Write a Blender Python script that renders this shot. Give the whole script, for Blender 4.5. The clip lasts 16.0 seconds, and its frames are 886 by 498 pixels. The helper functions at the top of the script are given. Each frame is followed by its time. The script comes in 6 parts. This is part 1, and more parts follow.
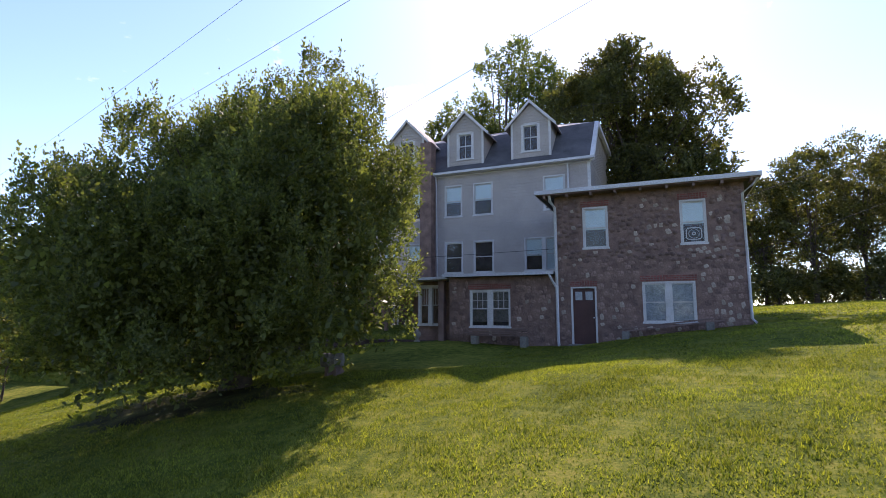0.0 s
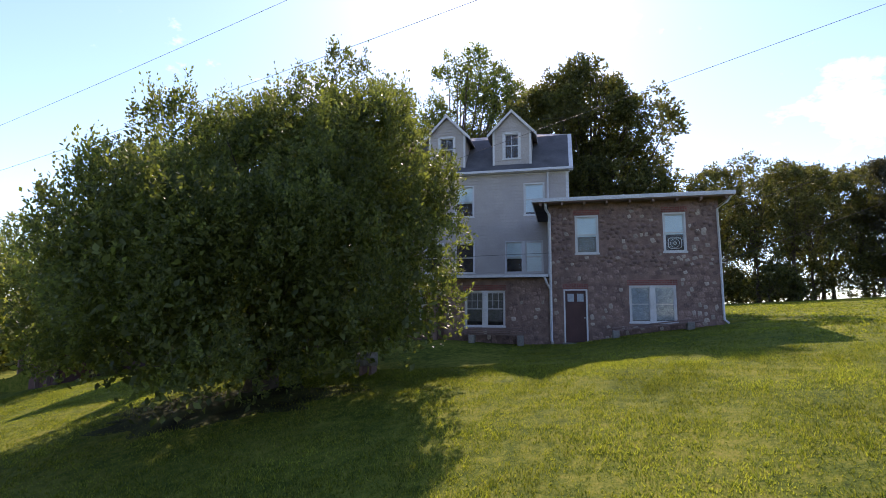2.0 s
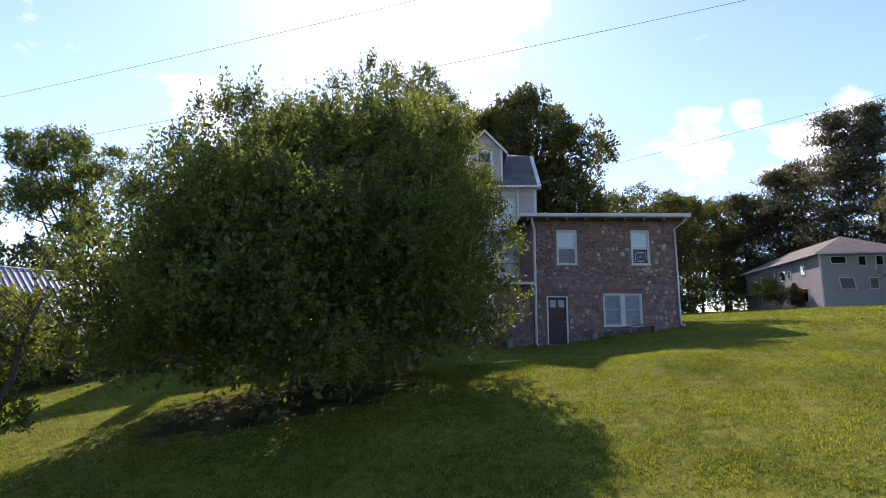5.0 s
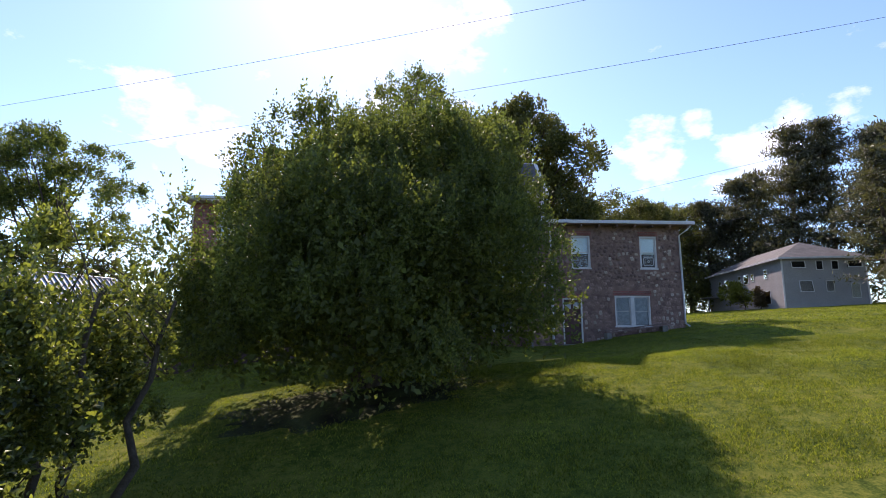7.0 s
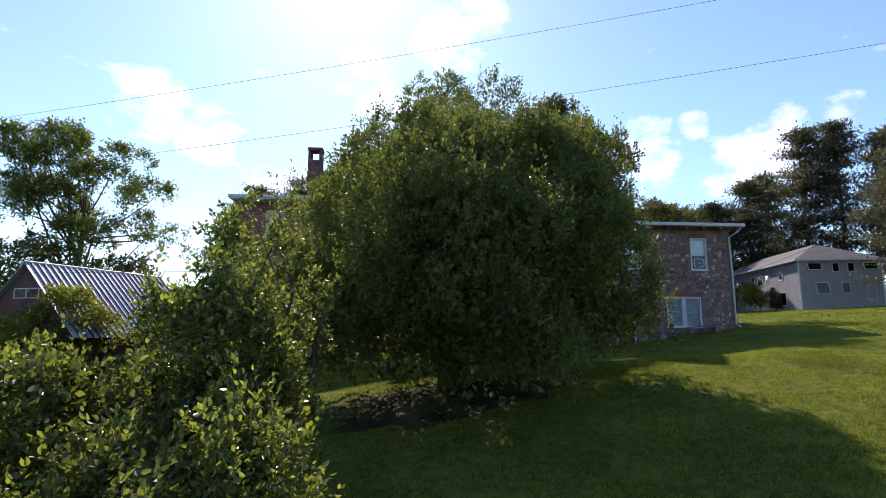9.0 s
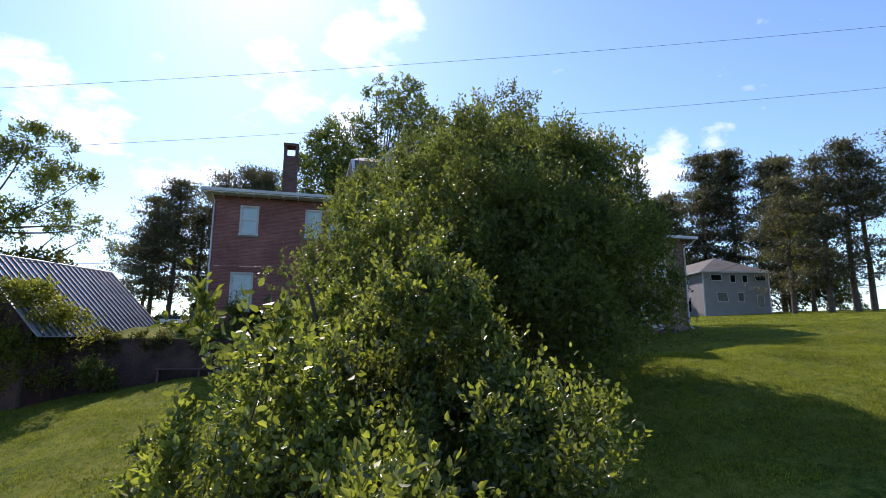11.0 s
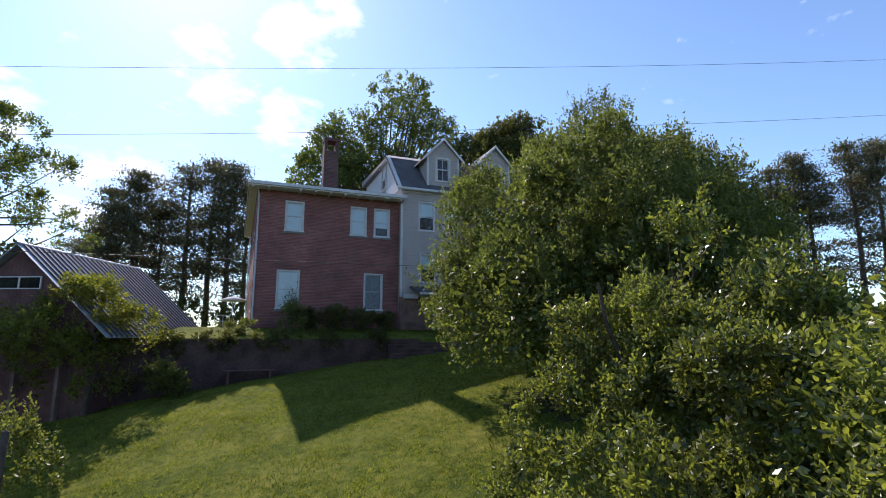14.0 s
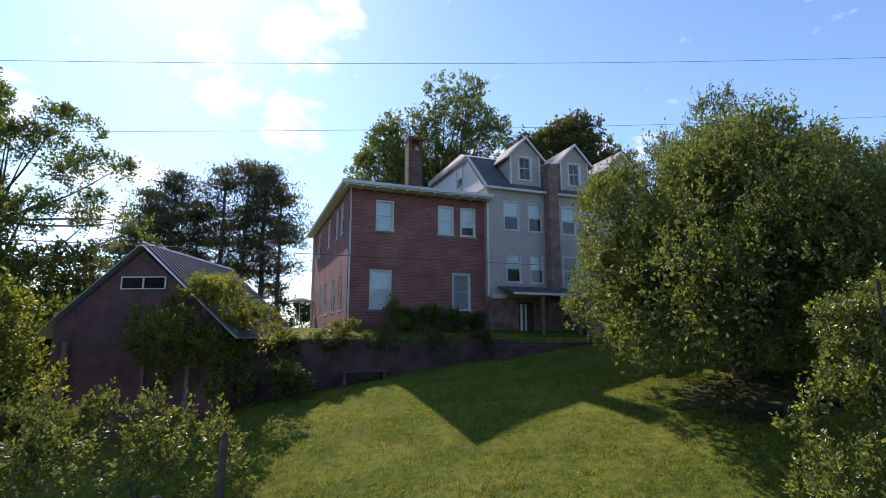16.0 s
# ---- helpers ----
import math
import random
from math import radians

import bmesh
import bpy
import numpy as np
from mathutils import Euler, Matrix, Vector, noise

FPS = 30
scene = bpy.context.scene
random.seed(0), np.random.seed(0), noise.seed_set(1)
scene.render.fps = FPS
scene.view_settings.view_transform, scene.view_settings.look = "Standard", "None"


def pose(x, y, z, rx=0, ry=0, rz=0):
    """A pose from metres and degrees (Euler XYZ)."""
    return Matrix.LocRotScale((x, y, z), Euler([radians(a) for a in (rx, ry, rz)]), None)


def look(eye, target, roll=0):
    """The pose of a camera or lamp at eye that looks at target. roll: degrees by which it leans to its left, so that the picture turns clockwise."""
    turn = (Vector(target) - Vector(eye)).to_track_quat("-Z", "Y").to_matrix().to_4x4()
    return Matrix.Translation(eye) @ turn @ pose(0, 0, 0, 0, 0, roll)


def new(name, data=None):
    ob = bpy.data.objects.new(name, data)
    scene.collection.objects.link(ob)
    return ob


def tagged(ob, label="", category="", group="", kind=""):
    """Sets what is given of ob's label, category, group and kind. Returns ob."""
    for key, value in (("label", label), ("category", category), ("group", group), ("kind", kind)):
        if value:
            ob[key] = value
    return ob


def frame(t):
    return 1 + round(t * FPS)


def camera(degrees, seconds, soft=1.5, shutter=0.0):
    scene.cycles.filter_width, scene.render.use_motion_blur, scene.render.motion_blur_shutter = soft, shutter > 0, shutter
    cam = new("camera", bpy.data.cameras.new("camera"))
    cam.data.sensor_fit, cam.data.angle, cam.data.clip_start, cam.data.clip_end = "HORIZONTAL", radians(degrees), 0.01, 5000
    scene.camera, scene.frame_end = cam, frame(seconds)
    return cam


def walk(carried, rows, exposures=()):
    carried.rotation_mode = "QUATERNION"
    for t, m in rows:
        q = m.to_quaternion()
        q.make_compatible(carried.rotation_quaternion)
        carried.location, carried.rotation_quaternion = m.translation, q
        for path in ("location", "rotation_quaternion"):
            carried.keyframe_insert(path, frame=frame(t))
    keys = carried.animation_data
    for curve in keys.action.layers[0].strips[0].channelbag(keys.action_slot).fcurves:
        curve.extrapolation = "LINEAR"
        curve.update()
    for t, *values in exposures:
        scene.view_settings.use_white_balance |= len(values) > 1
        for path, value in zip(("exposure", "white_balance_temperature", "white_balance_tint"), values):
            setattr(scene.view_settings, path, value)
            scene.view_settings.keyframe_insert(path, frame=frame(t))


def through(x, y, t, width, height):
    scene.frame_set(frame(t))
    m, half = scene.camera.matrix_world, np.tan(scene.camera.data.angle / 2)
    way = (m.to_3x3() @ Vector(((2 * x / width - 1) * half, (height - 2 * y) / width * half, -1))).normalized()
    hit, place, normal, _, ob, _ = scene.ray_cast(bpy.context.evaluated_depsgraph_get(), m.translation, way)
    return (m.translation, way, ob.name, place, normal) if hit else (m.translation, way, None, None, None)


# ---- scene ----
cam = camera(81.2, 16.0, soft=0.9)
PATH = [
    (0, (-0.655, 0.179, 2.341), (-1.435, 2.003, 2.592), 0.0),
    (0.5, (-1.538, -0.243, 2.354), (-2.277, 1.598, 2.604), -0.0),
    (1, (-2.378, -0.621, 2.364), (-3.059, 1.242, 2.612), -0.0),
    (1.5, (-3.135, -1.066, 2.376), (-3.719, 0.831, 2.622), 0.1),
    (2, (-3.952, -1.531, 2.376), (-4.403, 0.402, 2.623), 0.3),
    (2.5, (-4.747, -1.933, 2.37), (-5.094, 0.021, 2.621), 0.2),
    (3, (-5.524, -2.274, 2.34), (-5.795, -0.309, 2.596), 0.4),
    (5.5, (-9.118, -3.468, 1.87), (-9.121, -1.491, 2.178), 0.2),
    (6, (-9.852, -3.718, 1.894), (-9.847, -1.741, 2.197), 0.2),
    (6.5, (-10.539, -3.91, 1.873), (-10.457, -1.936, 2.183), 0.0),
    (7, (-11.238, -4.025, 1.856), (-11.113, -2.053, 2.168), 0.0),
    (7.5, (-11.927, -4.081, 1.893), (-11.791, -2.109, 2.199), 0.3),
    (8, (-12.615, -4.116, 1.903), (-12.479, -2.144, 2.211), 0.2),
    (8.5, (-13.311, -4.108, 1.884), (-13.18, -2.136, 2.194), 0.2),
    (9, (-14.077, -4.082, 1.843), (-13.938, -2.111, 2.153), 0.3),
    (11.5, (-19.139, -3.95, 1.521), (-18.585, -2.058, 1.858), 0.5),
    (12, (-20.17, -3.823, 1.498), (-19.573, -1.944, 1.835), 0.5),
    (12.5, (-21.18, -3.606, 1.48), (-20.51, -1.752, 1.813), 0.0),
    (13, (-22.141, -3.275, 1.47), (-21.427, -1.438, 1.806), 0.3),
    (13.5, (-23.066, -2.832, 1.465), (-22.344, -0.997, 1.798), -0.0),
    (14, (-23.981, -2.305, 1.466), (-23.258, -0.471, 1.8), -0.0),
    (14.5, (-24.937, -1.82, 1.466), (-24.217, 0.015, 1.8), -0.2),
    (15, (-26.003, -1.488, 1.451), (-25.288, 0.35, 1.785), -0.1),
    (15.5, (-27.067, -1.022, 1.445), (-26.358, 0.818, 1.779), -0.1),
    (16, (-28.111, -0.384, 1.436), (-27.402, 1.456, 1.774), -0.1),
]
walk(cam, [(t, look(eye, target, roll)) for t, eye, target, roll in PATH], exposures=[(0.0, 1.12, 7000, 33), (5.5, 0.91, 6850, 30), (9.0, 0.71, 6550, 25), (12.5, 0.62, 6480, 23), (16.0, 0.66, 6500, 24)])

# ---- light ----
SUN_UP, SUN_AZ = 41.4, -8.0
world = bpy.data.worlds.new("sky")
scene.world = world
world.use_nodes = True
wn, wl = world.node_tree.nodes, world.node_tree.links
bg = wn["Background"]
sky = wn.new("ShaderNodeTexSky")
sky.sky_type = "NISHITA"
sky.sun_disc = False
sky.sun_elevation, sky.sun_rotation = radians(SUN_UP), radians(SUN_AZ)
sky.air_density, sky.dust_density, sky.ozone_density = 1.0, 0.3, 0.6
bg.inputs["Strength"].default_value = 0.125
# fair-weather clouds: two scales of noise on the sky's dome
coord = wn.new("ShaderNodeTexCoord")
squash = wn.new("ShaderNodeMapping")
squash.inputs["Scale"].default_value = (1.0, 1.0, 1.9)
squash.inputs["Location"].default_value = (0.35, 0.2, 0.1)
wl.new(coord.outputs["Generated"], squash.inputs["Vector"])
puff = wn.new("ShaderNodeTexNoise")
puff.inputs["Scale"].default_value, puff.inputs["Detail"].default_value, puff.inputs["Roughness"].default_value = 11.0, 8.0, 0.62
wl.new(squash.outputs["Vector"], puff.inputs["Vector"])
# where the clouds stand on the dome: azimuth, height and half width in degrees
near = None
for az, el, half in ((-2.5, 25.2, 3.3), (-5.5, 27.5, 3.0), (4.6, 30.8, 3.6), (9.0, 33.5, 2.6), (4.2, 22.6, 3.6), (-12.5, 14.0, 5.5), (-21.5, 19.3, 3.2), (-26.5, 21.5, 3.5), (43.4, 19.7, 2.0), (36.0, 15.6, 4.4), (31.1, 20.3, 1.6), (39.2, 19.2, 1.8), (26.5, 18.0, 3.4)):
    dot, fall = wn.new("ShaderNodeVectorMath"), wn.new("ShaderNodeMapRange")
    dot.operation = "DOT_PRODUCT"
    dot.inputs[1].default_value = (math.sin(radians(az)) * math.cos(radians(el)), math.cos(radians(az)) * math.cos(radians(el)), math.sin(radians(el)))
    wl.new(coord.outputs["Generated"], dot.inputs[0])
    fall.inputs["From Min"].default_value, fall.inputs["From Max"].default_value = math.cos(radians(half * 1.35)), 1.0
    fall.interpolation_type = "SMOOTHSTEP"
    wl.new(dot.outputs["Value"], fall.inputs["Value"])
    if near is None:
        near = fall.outputs["Result"]
    else:
        more = wn.new("ShaderNodeMath")
        more.operation = "MAXIMUM"
        wl.new(near, more.inputs[0])
        wl.new(fall.outputs["Result"], more.inputs[1])
        near = more.outputs["Value"]
body = wn.new("ShaderNodeMath")
body.operation, body.inputs[1].default_value = "MULTIPLY_ADD", 0.28
wl.new(near, body.inputs[0])
wl.new(puff.outputs["Fac"], body.inputs[2])
thick = wn.new("ShaderNodeValToRGB")
thick.color_ramp.elements[0].position, thick.color_ramp.elements[1].position = 0.64, 0.92
thick.color_ramp.elements[1].color = (0.75, 0.75, 0.75, 1)
wl.new(body.outputs["Value"], thick.inputs["Fac"])
cloud = wn.new("ShaderNodeMixRGB")
cloud.inputs["Color2"].default_value = (8.0, 8.2, 8.6, 1)
wl.new(thick.outputs["Color"], cloud.inputs["Fac"])
clear = wn.new("ShaderNodeMixRGB")
clear.blend_type, clear.inputs["Fac"].default_value, clear.inputs["Color2"].default_value = "MULTIPLY", 1.0, (0.79, 1.0, 1.12, 1)
wl.new(sky.outputs["Color"], clear.inputs["Color1"])
wl.new(clear.outputs["Color"], cloud.inputs["Color1"])
wl.new(cloud.outputs["Color"], bg.inputs["Color"])

sun = new("sun", bpy.data.lights.new("sun", "SUN"))
sun.data.energy, sun.data.angle, sun.data.color = 4.0, radians(0.6), (1.0, 0.94, 0.84)
sun_way = Vector((math.sin(radians(SUN_AZ)) * math.cos(radians(SUN_UP)), math.cos(radians(SUN_AZ)) * math.cos(radians(SUN_UP)), math.sin(radians(SUN_UP))))
sun.matrix_world = look(sun_way * 200, (0, 0, 0))


# ---- materials ----
def material(name, base, rough=0.8, spread=0.25, scale=3.0, grain=40.0, bump=0.3, metal=0.0, second=None, per_piece=0.0, depth=0.01, spec=0.4):
    """A surface with broad stains, fine grain and relief; per_piece varies loose pieces among themselves."""
    m = bpy.data.materials.new(name)
    m.use_nodes = True
    n, l = m.node_tree.nodes, m.node_tree.links
    p = n["Principled BSDF"]
    p.inputs["Roughness"].default_value, p.inputs["Metallic"].default_value = rough, metal
    p.inputs["Specular IOR Level"].default_value = spec
    tc = n.new("ShaderNodeTexCoord")
    broad, fine = n.new("ShaderNodeTexNoise"), n.new("ShaderNodeTexNoise")
    broad.inputs["Scale"].default_value, broad.inputs["Detail"].default_value = scale, 5
    fine.inputs["Scale"].default_value, fine.inputs["Detail"].default_value = grain, 4
    l.new(tc.outputs["Object"], broad.inputs["Vector"])
    l.new(tc.outputs["Object"], fine.inputs["Vector"])
    ramp = n.new("ShaderNodeValToRGB")
    dark = tuple(c * (1 - spread) for c in base)
    light = tuple(min(1, c * (1 + spread)) for c in (second or base))
    ramp.color_ramp.elements[0].color, ramp.color_ramp.elements[1].color = (*dark, 1), (*light, 1)
    ramp.color_ramp.elements[0].position, ramp.color_ramp.elements[1].position = 0.3, 0.7
    l.new(broad.outputs["Fac"], ramp.inputs["Fac"])
    mix = n.new("ShaderNodeMixRGB")
    mix.blend_type, mix.inputs["Fac"].default_value = "OVERLAY", 0.5
    l.new(ramp.outputs["Color"], mix.inputs["Color1"])
    l.new(fine.outputs["Fac"], mix.inputs["Color2"])
    out = mix.outputs["Color"]
    if per_piece:
        info, hsv = n.new("ShaderNodeObjectInfo"), n.new("ShaderNodeHueSaturation")
        mr = n.new("ShaderNodeMapRange")
        mr.inputs["To Min"].default_value, mr.inputs["To Max"].default_value = 1 - per_piece, 1 + per_piece
        l.new(info.outputs["Random"], mr.inputs["Value"])
        l.new(mr.outputs["Result"], hsv.inputs["Value"])
        l.new(out, hsv.inputs["Color"])
        out = hsv.outputs["Color"]
    l.new(out, p.inputs["Base Color"])
    b = n.new("ShaderNodeBump")
    b.inputs["Strength"].default_value, b.inputs["Distance"].default_value = bump, depth
    l.new(fine.outputs["Fac"], b.inputs["Height"])
    l.new(b.outputs["Normal"], p.inputs["Normal"])
    return m


def leaf_material(name, base, second, through=0.35, rough=0.5, spec=0.4):
    """Leaves: each one its own green, and light passes through them."""
    m = bpy.data.materials.new(name)
    m.use_nodes = True
    n, l = m.node_tree.nodes, m.node_tree.links
    p = n["Principled BSDF"]
    p.inputs["Roughness"].default_value, p.inputs["Specular IOR Level"].default_value = rough, spec
    geo, ramp = n.new("ShaderNodeNewGeometry"), n.new("ShaderNodeValToRGB")
    ramp.color_ramp.elements[0].color, ramp.color_ramp.elements[1].color = (*base, 1), (*second, 1)
    l.new(geo.outputs["Random Per Island"], ramp.inputs["Fac"])
    tc, patch = n.new("ShaderNodeTexCoord"), n.new("ShaderNodeTexNoise")
    patch.inputs["Scale"].default_value = 0.5
    l.new(tc.outputs["Object"], patch.inputs["Vector"])
    hsv, mr = n.new("ShaderNodeHueSaturation"), n.new("ShaderNodeMapRange")
    mr.inputs["From Min"].default_value, mr.inputs["From Max"].default_value = 0.3, 0.7
    mr.inputs["To Min"].default_value, mr.inputs["To Max"].default_value = 0.7, 1.3
    l.new(patch.outputs["Fac"], mr.inputs["Value"])
    l.new(mr.outputs["Result"], hsv.inputs["Value"])
    l.new(ramp.outputs["Color"], hsv.inputs["Color"])
    l.new(hsv.outputs["Color"], p.inputs["Base Color"])
    tr, warm = n.new("ShaderNodeBsdfTranslucent"), n.new("ShaderNodeMixRGB")
    warm.blend_type, warm.inputs["Fac"].default_value, warm.inputs["Color2"].default_value = "MULTIPLY", 1.0, (1.45, 1.5, 0.55, 1)
    l.new(hsv.outputs["Color"], warm.inputs["Color1"])
    l.new(warm.outputs["Color"], tr.inputs["Color"])
    mix = n.new("ShaderNodeMixShader")
    mix.inputs["Fac"].default_value = through
    l.new(p.outputs["BSDF"], mix.inputs[1])
    l.new(tr.outputs["BSDF"], mix.inputs[2])
    l.new(mix.outputs["Shader"], n["Material Output"].inputs["Surface"])
    return m


def glass_material(name, tint=(0.95, 0.97, 0.97), ior=1.36):
    """Window glass: clear, with the sky and the trees mirrored in it."""
    m = bpy.data.materials.new(name)
    m.use_nodes = True
    n, l = m.node_tree.nodes, m.node_tree.links
    n.remove(n["Principled BSDF"])
    clear, gloss, fres, mix = n.new("ShaderNodeBsdfTransparent"), n.new("ShaderNodeBsdfGlossy"), n.new("ShaderNodeFresnel"), n.new("ShaderNodeMixShader")
    clear.inputs["Color"].default_value = (*tint, 1)
    gloss.inputs["Roughness"].default_value = 0.03
    fres.inputs["IOR"].default_value = ior
    l.new(fres.outputs["Fac"], mix.inputs["Fac"])
    l.new(clear.outputs["BSDF"], mix.inputs[1])
    l.new(gloss.outputs["BSDF"], mix.inputs[2])
    l.new(mix.outputs["Shader"], n["Material Output"].inputs["Surface"])
    return m


def brick_material(name, c1, c2, mortar, width=0.205, height=0.075):
    m = bpy.data.materials.new(name)
    m.use_nodes = True
    n, l = m.node_tree.nodes, m.node_tree.links
    p = n["Principled BSDF"]
    p.inputs["Roughness"].default_value = 0.88
    tc, geo = n.new("ShaderNodeTexCoord"), n.new("ShaderNodeNewGeometry")
    sep, nor, run, comb = n.new("ShaderNodeSeparateXYZ"), n.new("ShaderNodeSeparateXYZ"), n.new("ShaderNodeMath"), n.new("ShaderNodeCombineXYZ")
    l.new(tc.outputs["Object"], sep.inputs["Vector"])
    run.operation = "ADD"
    l.new(sep.outputs["X"], run.inputs[0])
    l.new(sep.outputs["Y"], run.inputs[1])
    l.new(run.outputs["Value"], comb.inputs["X"])
    l.new(sep.outputs["Z"], comb.inputs["Y"])
    br = n.new("ShaderNodeTexBrick")
    br.inputs["Color1"].default_value, br.inputs["Color2"].default_value, br.inputs["Mortar"].default_value = (*c1, 1), (*c2, 1), (*mortar, 1)
    br.inputs["Scale"].default_value, br.inputs["Brick Width"].default_value, br.inputs["Row Height"].default_value = 1.0, width, height
    br.inputs["Mortar Size"].default_value, br.inputs["Bias"].default_value = 0.013, 0.0
    l.new(comb.outputs["Vector"], br.inputs["Vector"])
    stain = n.new("ShaderNodeTexNoise")
    stain.inputs["Scale"].default_value, stain.inputs["Detail"].default_value = 0.9, 6
    l.new(tc.outputs["Object"], stain.inputs["Vector"])
    long, run_noise, streak = n.new("ShaderNodeMapping"), n.new("ShaderNodeTexNoise"), n.new("ShaderNodeMixRGB")
    long.inputs["Scale"].default_value = (0.9, 11.0, 1.0)
    l.new(comb.outputs["Vector"], long.inputs["Vector"])
    l.new(long.outputs["Vector"], run_noise.inputs["Vector"])
    run_noise.inputs["Scale"].default_value, run_noise.inputs["Detail"].default_value = 1.0, 3
    streak.blend_type, streak.inputs["Fac"].default_value = "OVERLAY", 0.5
    mix = n.new("ShaderNodeMixRGB")
    mix.blend_type, mix.inputs["Fac"].default_value = "OVERLAY", 0.6
    l.new(br.outputs["Color"], mix.inputs["Color1"])
    l.new(stain.outputs["Fac"], mix.inputs["Color2"])
    l.new(mix.outputs["Color"], streak.inputs["Color1"])
    l.new(run_noise.outputs["Fac"], streak.inputs["Color2"])
    l.new(streak.outputs["Color"], p.inputs["Base Color"])
    b = n.new("ShaderNodeBump")
    b.invert = True
    b.inputs["Strength"].default_value, b.inputs["Distance"].default_value = 0.6, 0.01
    l.new(br.outputs["Fac"], b.inputs["Height"])
    l.new(b.outputs["Normal"], p.inputs["Normal"])
    return m


def lawn_material(name):
    """Mown grass: broad patches, hand-sized tufts and blade-sized grain, from dark green through yellow-green to straw."""
    m = bpy.data.materials.new(name)
    m.use_nodes = True
    n, l = m.node_tree.nodes, m.node_tree.links
    p = n["Principled BSDF"]
    p.inputs["Roughness"].default_value, p.inputs["Specular IOR Level"].default_value = 0.95, 0.05
    tc, total = n.new("ShaderNodeTexCoord"), None
    for scale, detail, share in ((0.45, 3, 0.30), (4.5, 4, 0.40), (26.0, 3, 0.34)):
        tex, amount = n.new("ShaderNodeTexNoise"), n.new("ShaderNodeMath")
        tex.inputs["Scale"].default_value, tex.inputs["Detail"].default_value, tex.inputs["Roughness"].default_value = scale, detail, 0.65
        l.new(tc.outputs["Object"], tex.inputs["Vector"])
        amount.operation, amount.inputs[1].default_value = "MULTIPLY_ADD", share
        l.new(tex.outputs["Fac"], amount.inputs[0])
        if total is not None:
            l.new(total, amount.inputs[2])
        else:
            amount.inputs[2].default_value = 0.0
        total = amount.outputs["Value"]
    ramp = n.new("ShaderNodeValToRGB")
    ramp.color_ramp.elements[0].position, ramp.color_ramp.elements[0].color = 0.38, (0.022, 0.036, 0.006, 1)
    ramp.color_ramp.elements[1].position, ramp.color_ramp.elements[1].color = 0.72, (0.205, 0.18, 0.05, 1)
    for at, col in ((0.48, (0.064, 0.088, 0.013)), (0.56, (0.13, 0.139, 0.022)), (0.63, (0.18, 0.169, 0.034))):
        ramp.color_ramp.elements.new(at).color = (*col, 1)
    l.new(total, ramp.inputs["Fac"])
    l.new(ramp.outputs["Color"], p.inputs["Base Color"])
    b = n.new("ShaderNodeBump")
    b.inputs["Strength"].default_value, b.inputs["Distance"].default_value = 0.8, 0.05
    l.new(total, b.inputs["Height"])
    l.new(b.outputs["Normal"], p.inputs["Normal"])
    return m


LAWN = lawn_material("lawn")
BLADE = leaf_material("grass_blade", (0.048, 0.076, 0.014), (0.26, 0.272, 0.05), 0.5, 0.55, 0.2)
SIDING = material("grey_siding", (0.385, 0.335, 0.31), 0.6, 0.08, 1.2, 30, 0.12)
PALE_SIDING = material("pale_siding", (0.62, 0.62, 0.63), 0.6, 0.06, 1.2, 30, 0.1)
TRIM = material("white_trim", (0.55, 0.535, 0.535), 0.55, 0.1, 2.0, 25, 0.1)
GUTTER = material("white_gutter", (0.52, 0.51, 0.53), 0.45, 0.1, 1.5, 20, 0.05)
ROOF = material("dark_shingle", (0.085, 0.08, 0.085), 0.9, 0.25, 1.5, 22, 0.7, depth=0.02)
# paler than the steep slope: sunlight is put into this colour
TOPROOF = material("sunlit_weathered_shingle", (0.30, 0.27, 0.26), 0.9, 0.2, 1.2, 22, 0.6, depth=0.02)
MORTAR = material("stone_mortar", (0.215, 0.132, 0.112), 0.95, 0.35, 2.5, 35, 0.8, depth=0.03)
STONE = material("fieldstone", (0.235, 0.147, 0.126), 0.9, 0.35, 3.0, 30, 0.8, per_piece=0.32, depth=0.02)
LIGHTSTONE = material("pale_fieldstone", (0.385, 0.305, 0.255), 0.9, 0.25, 3.0, 30, 0.7, per_piece=0.25, depth=0.02)
BRICK = brick_material("red_brick", (0.285, 0.08, 0.066), (0.195, 0.056, 0.047), (0.225, 0.135, 0.12))
CHIMNEY = brick_material("chimney_brick", (0.13, 0.05, 0.045), (0.09, 0.038, 0.036), (0.12, 0.085, 0.08))
DARKWOOD = material("dark_barn_wood", (0.125, 0.06, 0.057), 0.9, 0.3, 2.0, 40, 0.6)
REDDOOR = material("dark_red_paint", (0.074, 0.030, 0.028), 0.6, 0.2, 2.0, 30, 0.15)
PLANK = material("weathered_plank", (0.20, 0.13, 0.115), 0.9, 0.25, 2.5, 40, 0.5, per_piece=0.15)
# small steel parts, and the shade of the barn roof's ribs as colour
STEELSHADE = material("steel_and_rib_shade", (0.05, 0.055, 0.065), 0.6, 0.2, 0.8, 18, 0.1)
METALROOF = material("corrugated_steel", (0.40, 0.43, 0.48), 0.45, 0.15, 0.8, 18, 0.1, metal=0.35)
TERRACE = material("dark_terrace_stone", (0.085, 0.05, 0.045), 0.95, 0.4, 1.4, 14, 1.0, depth=0.06)
# litter brown with the tree's shade mixed into the colour
SOIL = material("shaded_leaf_litter", (0.034, 0.030, 0.020), 0.95, 0.4, 1.2, 18, 1.0, second=(0.056, 0.062, 0.026), depth=0.05, spec=0.05)
GLASS = glass_material("window_glass")
